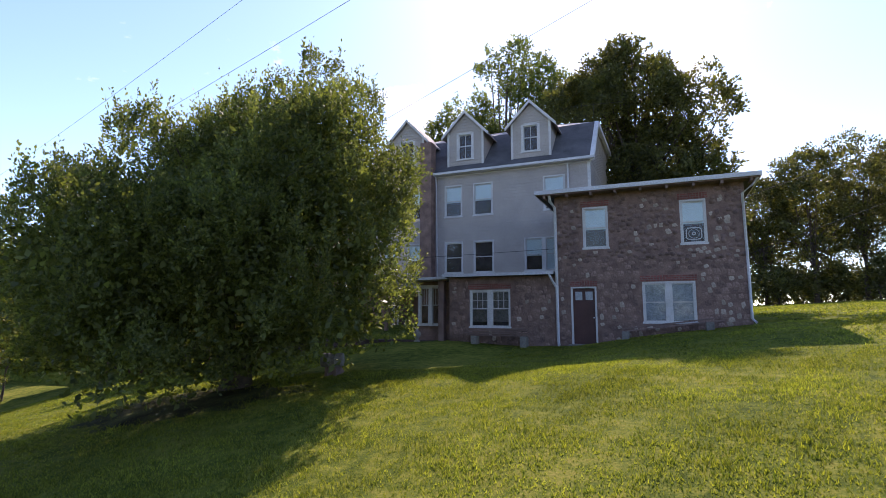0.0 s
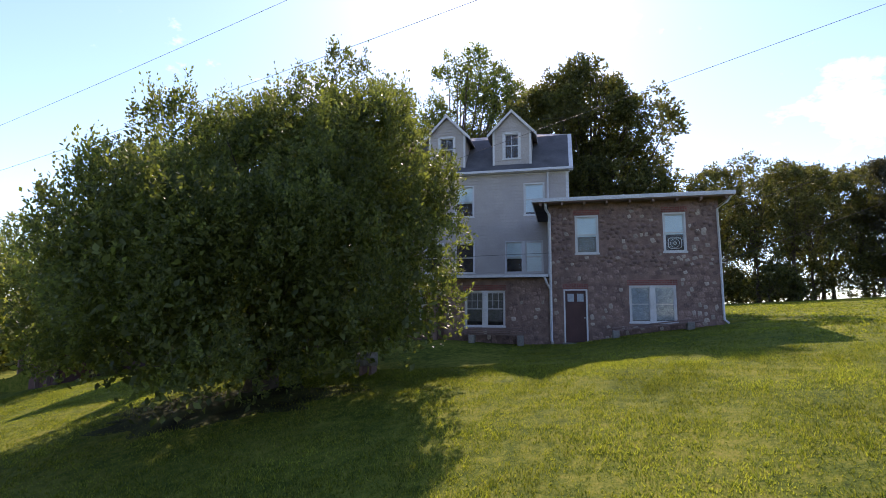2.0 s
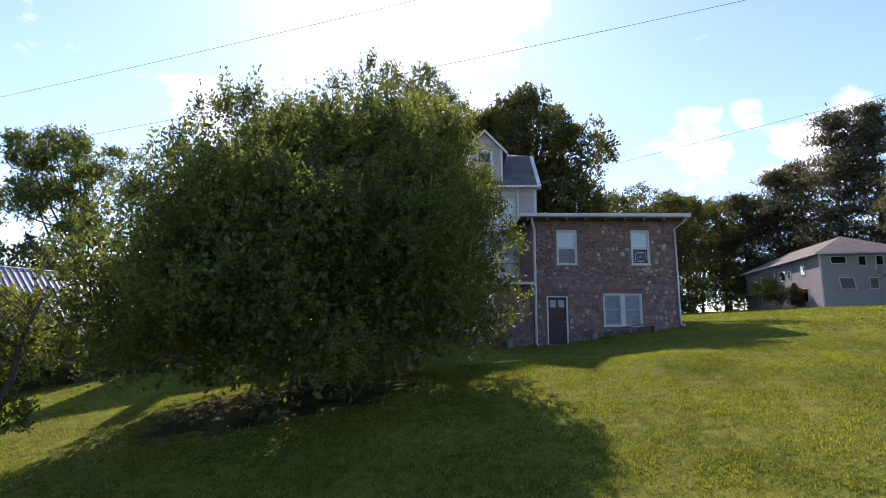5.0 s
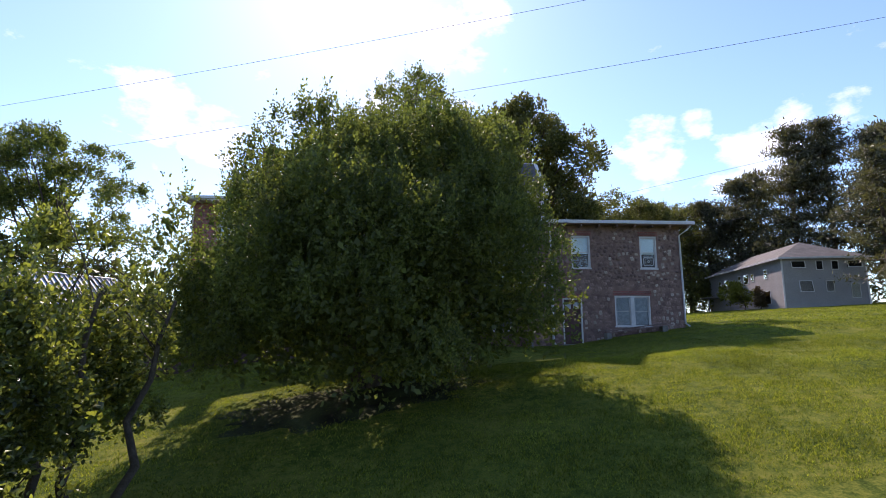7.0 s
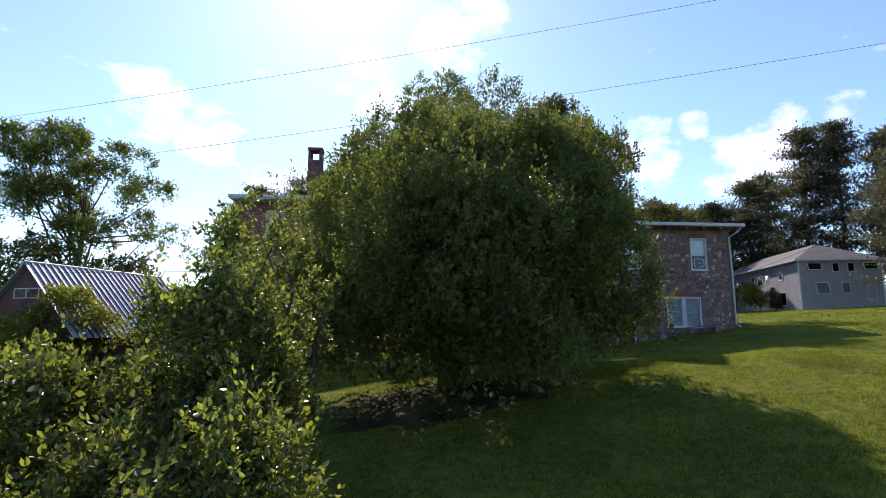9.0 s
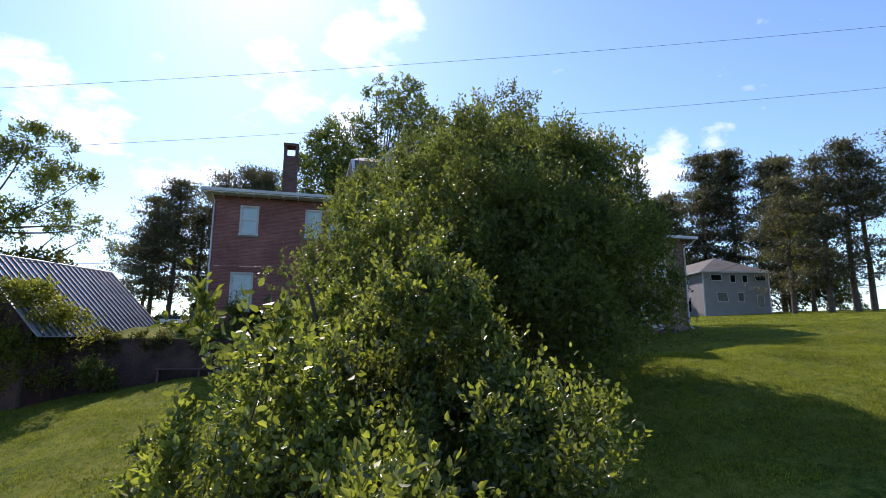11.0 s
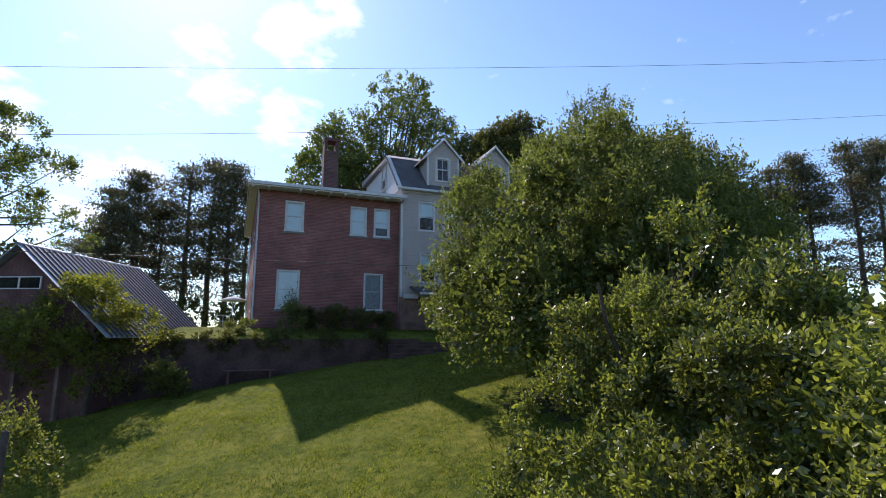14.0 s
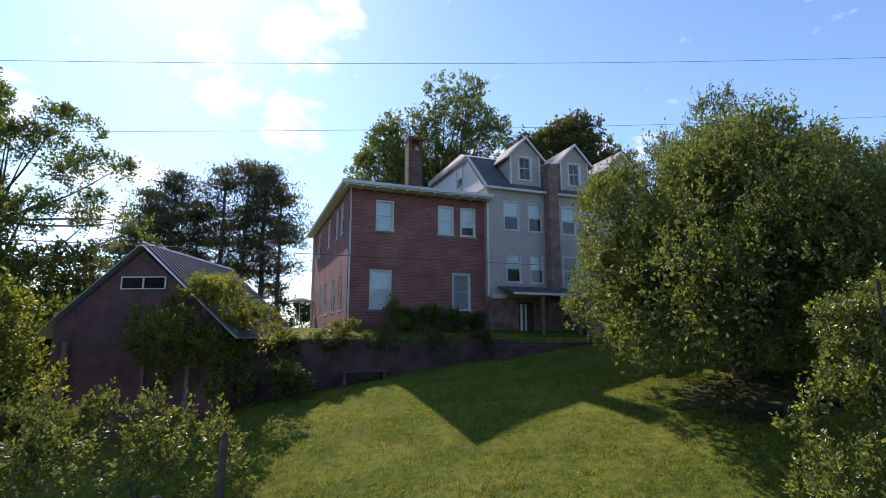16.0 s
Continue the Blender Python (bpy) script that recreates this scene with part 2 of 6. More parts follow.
# mirrored sky toned down by a low ior and a grey-brown tint
FAINTGLASS = glass_material("faint_mirror_glass", (0.8, 0.78, 0.75), 1.1)
# white cloth tinted blue for the sky mirrored in the panes
BLIND = material("sky_tinted_blind", (0.66, 0.74, 0.78), 0.7, 0.05, 2.0, 20, 0.05)
# shade of the rooms, put into the colour of flat sheets behind panes
ROOMDARK = material("room_shade_dim", (0.075, 0.058, 0.06), 0.9, 0.3, 3.0, 30, 0.2)
# near-black colour painted as indoor shade on sheets behind the panes
DARKROOM = material("room_shade_black", (0.025, 0.025, 0.028), 0.9, 0.2, 2.0, 20, 0.1)
SHEER = material("grey_curtain", (0.36, 0.38, 0.42), 0.9, 0.2, 6.0, 30, 0.2)
DIMSHEER = material("dim_curtain", (0.20, 0.185, 0.185), 0.9, 0.25, 6.0, 30, 0.2)
CONCRETE = material("old_concrete", (0.20, 0.185, 0.17), 0.95, 0.3, 1.0, 20, 0.7, depth=0.02)
BARK = material("bark", (0.085, 0.065, 0.05), 0.95, 0.35, 5.0, 30, 1.0, depth=0.03)
PINEBARK = material("pine_bark", (0.11, 0.08, 0.065), 0.95, 0.3, 4.0, 25, 1.0, depth=0.03)
WIRE = material("black_cable", (0.03, 0.03, 0.032), 0.6, 0.1, 2, 20, 0.1)
FARWALL = material("taupe_siding", (0.27, 0.255, 0.26), 0.65, 0.07, 0.8, 20, 0.2)
FARROOF = material("brown_shingle", (0.125, 0.112, 0.105), 0.9, 0.2, 1.0, 15, 0.5)
CARPAINT = material("silver_paint", (0.55, 0.57, 0.6), 0.3, 0.05, 2, 20, 0.0, metal=0.3)
CANVAS = material("pale_canvas", (0.62, 0.6, 0.58), 0.9, 0.08, 2, 20, 0.1)
LEAF_BIG = leaf_material("apple_leaf", (0.066, 0.084, 0.038), (0.165, 0.19, 0.064), 0.54, 0.5, 0.3)
LEAF_PEAR = leaf_material("pear_leaf", (0.05, 0.068, 0.028), (0.24, 0.26, 0.07), 0.5, 0.36, 0.6)
LEAF_SUMAC = leaf_material("yellow_green_leaf", (0.078, 0.094, 0.026), (0.22, 0.22, 0.052), 0.54, 0.5, 0.3)
LEAF_BACK = leaf_material("maple_leaf", (0.064, 0.069, 0.033), (0.135, 0.137, 0.05), 0.46, 0.55, 0.25)
LEAF_OAK = leaf_material("oak_leaf", (0.062, 0.088, 0.036), (0.155, 0.185, 0.062), 0.52, 0.55, 0.3)
NEEDLE = leaf_material("pine_needle", (0.066, 0.064, 0.046), (0.115, 0.112, 0.07), 0.34)
DRY = leaf_material("dry_needle", (0.07, 0.045, 0.025), (0.13, 0.085, 0.045), 0.25)
BUSH = leaf_material("shrub_leaf", (0.062, 0.078, 0.028), (0.175, 0.185, 0.055), 0.45)


# ---- building blocks ----
def thing(name, at, label, category, group="", kind=""):
    e = new(name)
    e.location = at
    e["base"] = tuple(at)
    return tagged(e, label, category, group, kind)


def link_under(ob, parent):
    if parent is not None:
        ob.parent = parent
        if parent.type == "EMPTY":
            ob.matrix_parent_inverse = Matrix.Translation(-Vector(parent.location))
    return ob


def part(name, bm, mat, parent, label="", kind="", smooth=False):
    me = bpy.data.meshes.new(name)
    bm.to_mesh(me)
    bm.free()
    me.materials.append(mat)
    if smooth:
        me.polygons.foreach_set("use_smooth", [True] * len(me.polygons))
    return tagged(link_under(new(name, me), parent), label, kind=kind)


def array_part(name, verts, faces, mat, parent, label="", kind="", smooth=False):
    """A mesh from number arrays: faces all of one size."""
    me = bpy.data.meshes.new(name)
    verts, faces = np.asarray(verts, np.float32), np.asarray(faces, np.int32)
    k = faces.shape[1]
    me.vertices.add(len(verts))
    me.vertices.foreach_set("co", verts.ravel())
    me.loops.add(faces.size)
    me.loops.foreach_set("vertex_index", faces.ravel())
    me.polygons.add(len(faces))
    me.polygons.foreach_set("loop_start", np.arange(0, faces.size, k, dtype=np.int32))
    me.update(calc_edges=True)
    me.materials.append(mat)
    if smooth:
        me.polygons.foreach_set("use_smooth", np.ones(len(faces), bool))
    return tagged(link_under(new(name, me), parent), label, kind=kind)


def box(bm, x0, x1, y0, y1, z0, z1):
    v = [bm.verts.new((x, y, z)) for x in (x0, x1) for y in (y0, y1) for z in (z0, z1)]
    for f in ((0, 1, 3, 2), (4, 6, 7, 5), (0, 4, 5, 1), (2, 3, 7, 6), (0, 2, 6, 4), (1, 5, 7, 3)):
        bm.faces.new([v[i] for i in f])
    return v


def boxes(name, rows, mat, parent, label="", bevel=0.0):
    bm = bmesh.new()
    for r in rows:
        box(bm, *r)
    if bevel:
        bmesh.ops.bevel(bm, geom=bm.edges[:], offset=bevel, segments=1, affect="EDGES")
    return part(name, bm, mat, parent, label)


def prism(bm, outline, y0, y1):
    """A flat outline of (x, z) drawn out from y0 to y1."""
    a = [bm.verts.new((x, y0, z)) for x, z in outline]
    b = [bm.verts.new((x, y1, z)) for x, z in outline]
    n = len(a)
    bm.faces.new(a)
    bm.faces.new(b[::-1])
    for i in range(n):
        bm.faces.new((a[i], b[i], b[(i + 1) % n], a[(i + 1) % n]))


def tube(points, radii, sides=6):
    """Vertices and quads of a tapered tube along points."""
    pts = np.asarray(points, float)
    way = np.gradient(pts, axis=0)
    way /= np.linalg.norm(way, axis=1)[:, None] + 1e-9
    ref = np.where(np.abs(way[:, 2:3]) > 0.9, np.array([[1.0, 0, 0]]), np.array([[0, 0, 1.0]]))
    a = np.cross(way, ref)
    a /= np.linalg.norm(a, axis=1)[:, None] + 1e-9
    b = np.cross(way, a)
    ang = np.linspace(0, 2 * np.pi, sides, endpoint=False)
    ring = pts[:, None] + np.asarray(radii)[:, None, None] * (np.cos(ang)[None, :, None] * a[:, None] + np.sin(ang)[None, :, None] * b[:, None])
    n = len(pts)
    quads = [(i * sides + j, i * sides + (j + 1) % sides, (i + 1) * sides + (j + 1) % sides, (i + 1) * sides + j) for i in range(n - 1) for j in range(sides)]
    return ring.reshape(-1, 3), np.array(quads)


def tubes(name, lines, mat, parent, label="", sides=6, kind=""):
    vs, fs, k = [], [], 0
    for pts, rad in lines:
        v, f = tube(pts, rad, sides)
        vs.append(v)
        fs.append(f + k)
        k += len(v)
    return array_part(name, np.concatenate(vs), np.concatenate(fs), mat, parent, label, kind, smooth=True)


def holed_wall(bm, u0, u1, z0, z1, y0, y1, holes, along="x"):
    """A wall with thickness and openings (u0, u1, z0, z1) right through it; along x, or along y at x = y0..y1."""
    us = sorted({u0, u1, *(min(max(h[i], u0), u1) for h in holes for i in (0, 1))})
    zs = sorted({z0, z1, *(min(max(h[i], z0), z1) for h in holes for i in (2, 3))})

    def at(u, d, z):
        return (u, d, z) if along == "x" else (d, u, z)

    def quad(*p):
        bm.faces.new([bm.verts.new(q) for q in p])
    for a, b in zip(us, us[1:]):
        for c, d in zip(zs, zs[1:]):
            mu, mz = (a + b) / 2, (c + d) / 2
            if any(h[0] < mu < h[1] and h[2] < mz < h[3] for h in holes):
                continue
            quad(at(a, y0, c), at(b, y0, c), at(b, y0, d), at(a, y0, d))
            quad(at(a, y1, d), at(b, y1, d), at(b, y1, c), at(a, y1, c))
    for a, b, c, d in [*holes, (u0, u1, z0, z1)]:
        quad(at(a, y0, c), at(a, y1, c), at(a, y1, d), at(a, y0, d))
        quad(at(b, y0, c), at(b, y1, c), at(b, y1, d), at(b, y0, d))
        quad(at(a, y0, c), at(b, y0, c), at(b, y1, c), at(a, y1, c))
        quad(at(a, y0, d), at(b, y0, d), at(b, y1, d), at(a, y1, d))


def clapboards(bm, u0, u1, z0, z1, y, holes, pitch=0.16, along="x", out=-1, limit=None):
    """Lapped boards on a wall: each a wedge, cut at the openings; limit(z) gives the ends where a gable narrows."""
    z = z0
    while z < z1 - 0.02:
        top, mid = min(z + pitch, z1), z + pitch / 2
        lo, hi = (u0, u1) if limit is None else limit(mid)
        cuts = sorted((max(h[0], lo), min(h[1], hi)) for h in holes if h[2] < mid < h[3] and h[0] < hi and h[1] > lo)
        x = lo
        for a, b in [*cuts, (hi, hi)]:
            if a - x > 0.02:
                p = [(x, y + out * 0.024, z), (a, y + out * 0.024, z), (a, y + out * 0.003, top), (x, y + out * 0.003, top), (x, y, z), (a, y, z)]
                v = [bm.verts.new(q if along == "x" else (q[1], q[0], q[2])) for q in p]
                bm.faces.new(v[:4])
                bm.faces.new((v[4], v[5], v[1], v[0]))
            x = max(x, b)
        z += pitch


def sash_window(house, x0, x1, z0, z1, y, wide=0.065, blind=0.0, grid=(0, 0), low_grid=(0, 0), label="", inner=GLASS, mullion=False, cloth=None):
    """A double-hung window in a gap of a wall facing -y: casing, sill, two sashes, panes, a blind behind the glass, and
    a dark sheet for the room's shade.
    """
    bm = bmesh.new()
    f, b = y - 0.035, y + 0.06
    box(bm, x0, x0 + wide, f, b, z0 + 0.04, z1)
    box(bm, x1 - wide, x1, f, b, z0 + 0.04, z1)
    box(bm, x0 + wide, x1 - wide, f - 0.006, b, z1 - wide, z1)
    w = part("window", bm, TRIM, house, label)
    out = [w]
    bm = bmesh.new()
    box(bm, x0 - 0.03, x1 + 0.03, y - 0.075, b, z0 - 0.02, z0 + 0.05)
    out.append(part("sill", bm, TRIM, w))
    bays = [(x0 + wide, x1 - wide)]
    if mullion:
        m = (x0 + x1) / 2
        bays = [(x0 + wide, m - 0.09), (m + 0.09, x1 - wide)]
        bm = bmesh.new()
        box(bm, m - 0.09, m + 0.09, f - 0.004, b, z0 + 0.05, z1 - wide)
        out.append(part("mullion", bm, TRIM, w))
    zm = (z0 + z1) / 2
    for a, c in bays:
        for lo, hi, g in ((zm - 0.02, z1 - wide, grid), (z0 + 0.05, zm + 0.025, low_grid)):
            bm = bmesh.new()
            yy = y + (0.035 if lo > z0 + 0.1 else 0.0)
            box(bm, a, a + 0.035, yy, yy + 0.03, lo, hi)
            box(bm, c - 0.035, c, yy, yy + 0.03, lo, hi)
            box(bm, a + 0.04, c - 0.04, yy, yy + 0.03, lo, lo + 0.045)
            box(bm, a + 0.04, c - 0.04, yy, yy + 0.03, hi - 0.04, hi)
            for i in range(1, g[0] + 1):
                u = a + (c - a) * i / (g[0] + 1)
                box(bm, u - 0.011, u + 0.011, yy + 0.003, yy + 0.024, lo + 0.045, hi - 0.04)
            for i in range(1, g[1] + 1):
                u = lo + (hi - lo) * i / (g[1] + 1)
                box(bm, a + 0.04, c - 0.04, yy + 0.004, yy + 0.022, u - 0.011, u + 0.011)
            out.append(part("sash", bm, TRIM, w))
            bm = bmesh.new()
            box(bm, a + 0.035, c - 0.035, yy + 0.026, yy + 0.032, lo + 0.04, hi - 0.035)
            out.append(part("pane", bm, inner, w))
        if blind:
            zb = z1 - wide - blind * (z1 - z0)
            bm = bmesh.new()
            box(bm, a + 0.01, c - 0.01, y + 0.075, y + 0.081, max(zb, zm), z1 - wide)
            out.append(part("blind", bm, cloth or BLIND, w, "pale roller blind, mirrored sky blue in its colour" if cloth is None else "thin grey curtain"))
            if zb < zm - 0.05:
                bm = bmesh.new()
                box(bm, a + 0.01, c - 0.01, y + 0.075, y + 0.081, zb, zm - 0.002)
                out.append(part("blind", bm, cloth or BLIND, w))
        # flat dark sheet in place of the room's own shade
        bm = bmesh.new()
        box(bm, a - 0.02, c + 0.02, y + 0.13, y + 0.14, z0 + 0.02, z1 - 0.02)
        out.append(part("shade_sheet", bm, ROOMDARK, w, "flat dark sheet for the unlit room's shade"))
    return out


# ---- ground ----
def smooth(a, b, v):
    t = np.clip((v - a) / (b - a), 0, 1)
    return t * t * (3 - 2 * t)


def ground_z(x, y):
    """Height of the sloping lawn: down to the left and to the front, a terrace behind the house, a rise to the right."""
    x, y = np.asarray(x, float), np.asarray(y, float)
    X, Y = np.clip(x, -33, 6), np.clip(y, -7, 20)
    q = -0.36 + 0.111 * X + 0.187 * Y - 0.00399 * X * Y - 0.00264 * X * X - 0.00387 * Y * Y
    q = q - 0.52 * smooth(10.5, 18, y) * np.exp(-((x + 4.6) / 3.4) ** 2)
    xr = np.clip(x, -60, 62)
    hill = 2.05 + 0.055 * (xr - 2) + np.where(y > 16, 0.0177 * (np.clip(y, 16, 70) - 18), -0.035 + 0.13 * (np.clip(y, -14, 16) - 16))
    front = q + (hill - q) * smooth(-1, 5, x)
    terrace = 1.35 + 0.16 * np.clip(y - 21.6, 0, 3.5) + 0.012 * np.clip(y - 25, 0, 40)
    low = -1.5 + 0.03 * np.clip(y - 20, 0, 60)
    back = low + (terrace - low) * smooth(-35, -28.5, x)
    back = back + (hill - back) * smooth(-6, 1, x)
    step = (y > 21.65).astype(float)
    return front + (back - front) * step


def spread_axis(lo, hi, fine, reach):
    core = np.arange(lo, hi + fine, fine)
    out = fine * (1.35 ** np.arange(1, 60)).cumsum()
    out = out[out < reach]
    return np.concatenate([(lo - out)[::-1], core, core[-1] + out])


gx, gy = spread_axis(-36, 10, 0.5, 2500), spread_axis(-8, 30, 0.5, 2500)
gy = np.sort(np.concatenate([gy, [21.64, 21.67]]))
GX, GY = np.meshgrid(gx, gy, indexing="ij")
GZ = ground_z(GX, GY) + 0.03 * np.sin(GX * 1.3 + 0.7 * GY) * np.sin(GY * 0.9 - 0.4 * GX) * (np.abs(GY - 21.65) > 0.5)
nx, ny = len(gx), len(gy)
idx = np.arange(nx * ny).reshape(nx, ny)
quads = np.stack([idx[:-1, :-1], idx[1:, :-1], idx[1:, 1:], idx[:-1, 1:]], -1).reshape(-1, 4)
ground = array_part("ground", np.stack([GX, GY, GZ], -1).reshape(-1, 3), quads, LAWN, None, "sloping mown lawn, yellowish green in the sun", "structure", smooth=True)
tagged(ground, category="lawn")

# ---- the house ----
house = thing("house", (-8.0, 25.0, 1.2), "large old grey-sided house with stone and brick wings and dormers", "house")
STONE_Y, GREY_Y, BRICK_Y = 20.39, 24.69, 25.0

# stone wing and stone ground storey, one front
W1, W2, W3 = (-3.44, -2.50, 4.82, 6.44), (-0.02, 0.84, 4.82, 6.44), (-1.40, 0.36, 2.03, 3.52)
WS = (-8.10, -6.36, 1.80, 3.34)
DOOR = (-3.94, -3.03, 1.22, 3.38)
bm = bmesh.new()
holed_wall(bm, -4.5, 2.05, 0.6, 6.95, STONE_Y, STONE_Y + 0.4, [W1, W2, W3, DOOR])
holed_wall(bm, STONE_Y + 0.4, 30.0, 0.6, 6.95, -4.5, -4.1, [], "y")
holed_wall(bm, STONE_Y + 0.4, 30.0, 0.6, 6.95, 1.65, 2.05, [], "y")
holed_wall(bm, -4.1, 1.65, 0.6, 6.95, 29.6, 30.0, [])
stone_wing = part("stone_wall", bm, MORTAR, house, "brown fieldstone wall with scattered pale stones")
bm = bmesh.new()
holed_wall(bm, -9.0, -4.503, 0.4, 3.86, STONE_Y, STONE_Y + 0.4, [WS])
holed_wall(bm, STONE_Y + 0.4, GREY_Y, 0.4, 3.86, -9.0, -8.6, [], "y")
stone_storey = part("stone_wall", bm, MORTAR, house, "low brown fieldstone ground storey")
# dark rooms behind the openings
boxes("floor_slab", [(-4.1, 1.65, STONE_Y + 0.4, 29.6, 3.9, 4.1), (-4.1, 1.65, STONE_Y + 0.4, 29.6, 1.0, 1.2)], CONCRETE, house)

# flat roofs with fascia boards
boxes("roof", [(-5.12, 2.5, 19.86, 30.5, 6.98, 7.10)], ROOF, house, "thin flat roof over the stone wing")
boxes("fascia", [(-5.16, 2.54, 19.80, 19.86, 6.97, 7.12), (2.5, 2.54, 19.86, 30.5, 6.97, 7.12), (-5.16, -5.12, 19.86, 24.5, 6.97, 7.12)], GUTTER, house, "white fascia and gutter")
boxes("soffit", [(-5.1, 2.48, 19.87, 20.38, 6.93, 6.975)], PLANK, house, "brown soffit with rafter ends")
for i in range(9):
    boxes("rafter", [(-4.85 + i * 0.88, -4.77 + i * 0.88, 19.88, 20.37, 6.82, 6.925)], PLANK, house)
boxes("roof", [(-9.1, -4.52, 20.1, GREY_Y - 0.02, 3.88, 3.97)], ROOF, house, "flat tarred roof over the ground storey")
boxes("fascia", [(-9.2, -4.55, 20.02, 20.1, 3.88, 4.0)], GUTTER, house)


def soldier_arch(wall, x0, x1, z, y, n):
    for i in range(n):
        w = (x1 - x0) / n
        rise = 0.05 * math.sin(math.pi * (i + 0.5) / n)
        boxes("arch_brick", [(x0 + i * w + 0.008, x0 + (i + 1) * w - 0.008, y - 0.018, y + 0.05, z + rise * 0.3, z + 0.21 + rise * 0.4)], BRICK, wall)


for h, n in ((W1, 11), (W2, 11), (W3, 20), (DOOR, 11)):
    soldier_arch(stone_wing, h[0] - 0.06, h[1] + 0.06, h[3] + 0.015, STONE_Y, n)
soldier_arch(stone_storey, WS[0] - 0.06, WS[1] + 0.06, WS[3] + 0.015, STONE_Y, 20)


def fieldstones(wall, x0, x1, z0, z1, y, holes, chance, seed, most):
    """Uneven courses of rounded stones set proud of the mortar round the openings: up to most are objects, the rest one mesh."""
    rng = random.Random(seed)
    shapes = []
    for k in range(8):
        bm = bmesh.new()
        bmesh.ops.create_icosphere(bm, subdivisions=1, radius=0.5)
        for v in bm.verts:
            n = v.co.normalized()
            e = max(abs(n.x), abs(n.z)) + 0.2
            v.co = Vector((n.x / e * 0.66, n.y * 0.5, n.z / e * 0.66)) * rng.uniform(0.84, 1.16)
        me = bpy.data.meshes.new("stone")
        bm.to_mesh(me)
        bm.free()
        me.materials.append(STONE)
        pale = me.copy()
        pale.materials[0] = LIGHTSTONE
        shapes.append((me, pale))
    spots = []
    z = z0
    while z < z1 - 0.1:
        h = rng.uniform(0.14, 0.25)
        x = x0 + rng.uniform(0, 0.15)
        while x < x1 - 0.12:
            w = min(rng.uniform(0.14, 0.25), x1 - x)
            hh = h * rng.uniform(0.75, 1.25)
            cx, cz = x + w / 2, z + h / 2 + rng.uniform(-0.07, 0.07)
            clear = all(cx + w * 0.5 < a - 0.02 or cx - w * 0.5 > b + 0.02 or cz + hh * 0.5 < c - 0.02 or cz - hh * 0.5 > d + 0.27 for a, b, c, d in holes)
            if clear and rng.random() < 0.85 and cz + hh / 2 < z1:
                patch = noise.noise(Vector((cx * 0.55, cz * 0.7, seed)))
                light = rng.random() < chance * (1.0 + 2.2 * max(-0.4, patch))
                spots.append((light, cx, cz, w, hh))
            x += w + rng.uniform(0.01, 0.05)
        z += h + 0.005
    spots.sort(key=lambda s: not s[0])
    vs, fs, k = [], [], 0
    for i, (light, cx, cz, w, hh) in enumerate(spots):
        me = rng.choice(shapes)[1 if light else 0]
        w, hh = (w * 0.8, hh * 0.85) if light else (w, hh)
        m = Matrix.LocRotScale((cx, y + 0.015, cz), Euler((0, rng.uniform(-0.2, 0.2), 0)), (w * 0.97, rng.uniform(0.05, 0.10), hh * 0.97))
        if i < most:
            ob = new("stone", me)
            ob.parent = wall
            ob.matrix_basis = m
        else:
            vs += [m @ v.co for v in me.vertices]
            fs += [[q + k for q in p.vertices] for p in me.polygons]
            k += len(me.vertices)
    if vs:
        array_part("fieldstone", vs, fs, STONE, wall, kind="stuff")


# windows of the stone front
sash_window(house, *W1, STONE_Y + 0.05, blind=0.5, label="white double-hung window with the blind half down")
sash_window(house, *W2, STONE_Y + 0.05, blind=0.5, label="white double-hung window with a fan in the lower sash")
fan_at = (0.41, STONE_Y + 0.03, 5.2)
loop = [(fan_at[0] + math.copysign(abs(math.cos(u)) ** 0.45, math.cos(u)) * 0.25, fan_at[1], fan_at[2] + math.copysign(abs(math.sin(u)) ** 0.45, math.sin(u)) * 0.21) for u in np.linspace(0, 2 * math.pi, 33)]
fan = tubes("window_fan", [(loop, [0.014] * 33)], GUTTER, house, "pale square box fan in the window")
for r in (0.05, 0.17):
    ring = [(fan_at[0] + r * math.cos(u), fan_at[1], fan_at[2] + r * math.sin(u)) for u in np.linspace(0, 2 * math.pi, 25)]
    tubes("fan_grille", [(ring, [0.007 if r > 0.1 else 0.016] * 25)], GUTTER, fan, sides=5)
for k in range(4):
    u = math.pi * (0.25 + 0.5 * k)
    tubes("fan_blade", [([(fan_at[0] + r * math.cos(u), fan_at[1] + 0.01, fan_at[2] + r * math.sin(u)) for r in (0.05, 0.1, 0.16)], [0.012, 0.03, 0.02])], STEELSHADE, fan, sides=5)
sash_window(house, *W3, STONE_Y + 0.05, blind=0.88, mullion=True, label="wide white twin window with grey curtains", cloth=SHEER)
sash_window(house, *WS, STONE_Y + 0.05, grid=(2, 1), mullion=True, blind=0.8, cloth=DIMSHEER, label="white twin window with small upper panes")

# door
boxes("door_frame", [(DOOR[0] - 0.02, DOOR[0] + 0.045, STONE_Y - 0.03, STONE_Y + 0.12, DOOR[2], DOOR[3]), (DOOR[1] - 0.045, DOOR[1] + 0.02, STONE_Y - 0.03, STONE_Y + 0.12, DOOR[2], DOOR[3]),
                     (DOOR[0] + 0.045, DOOR[1] - 0.045, STONE_Y - 0.03, STONE_Y + 0.12, DOOR[3] - 0.05, DOOR[3])], TRIM, house)
dx0, dx1 = DOOR[0] + 0.045, DOOR[1] - 0.045
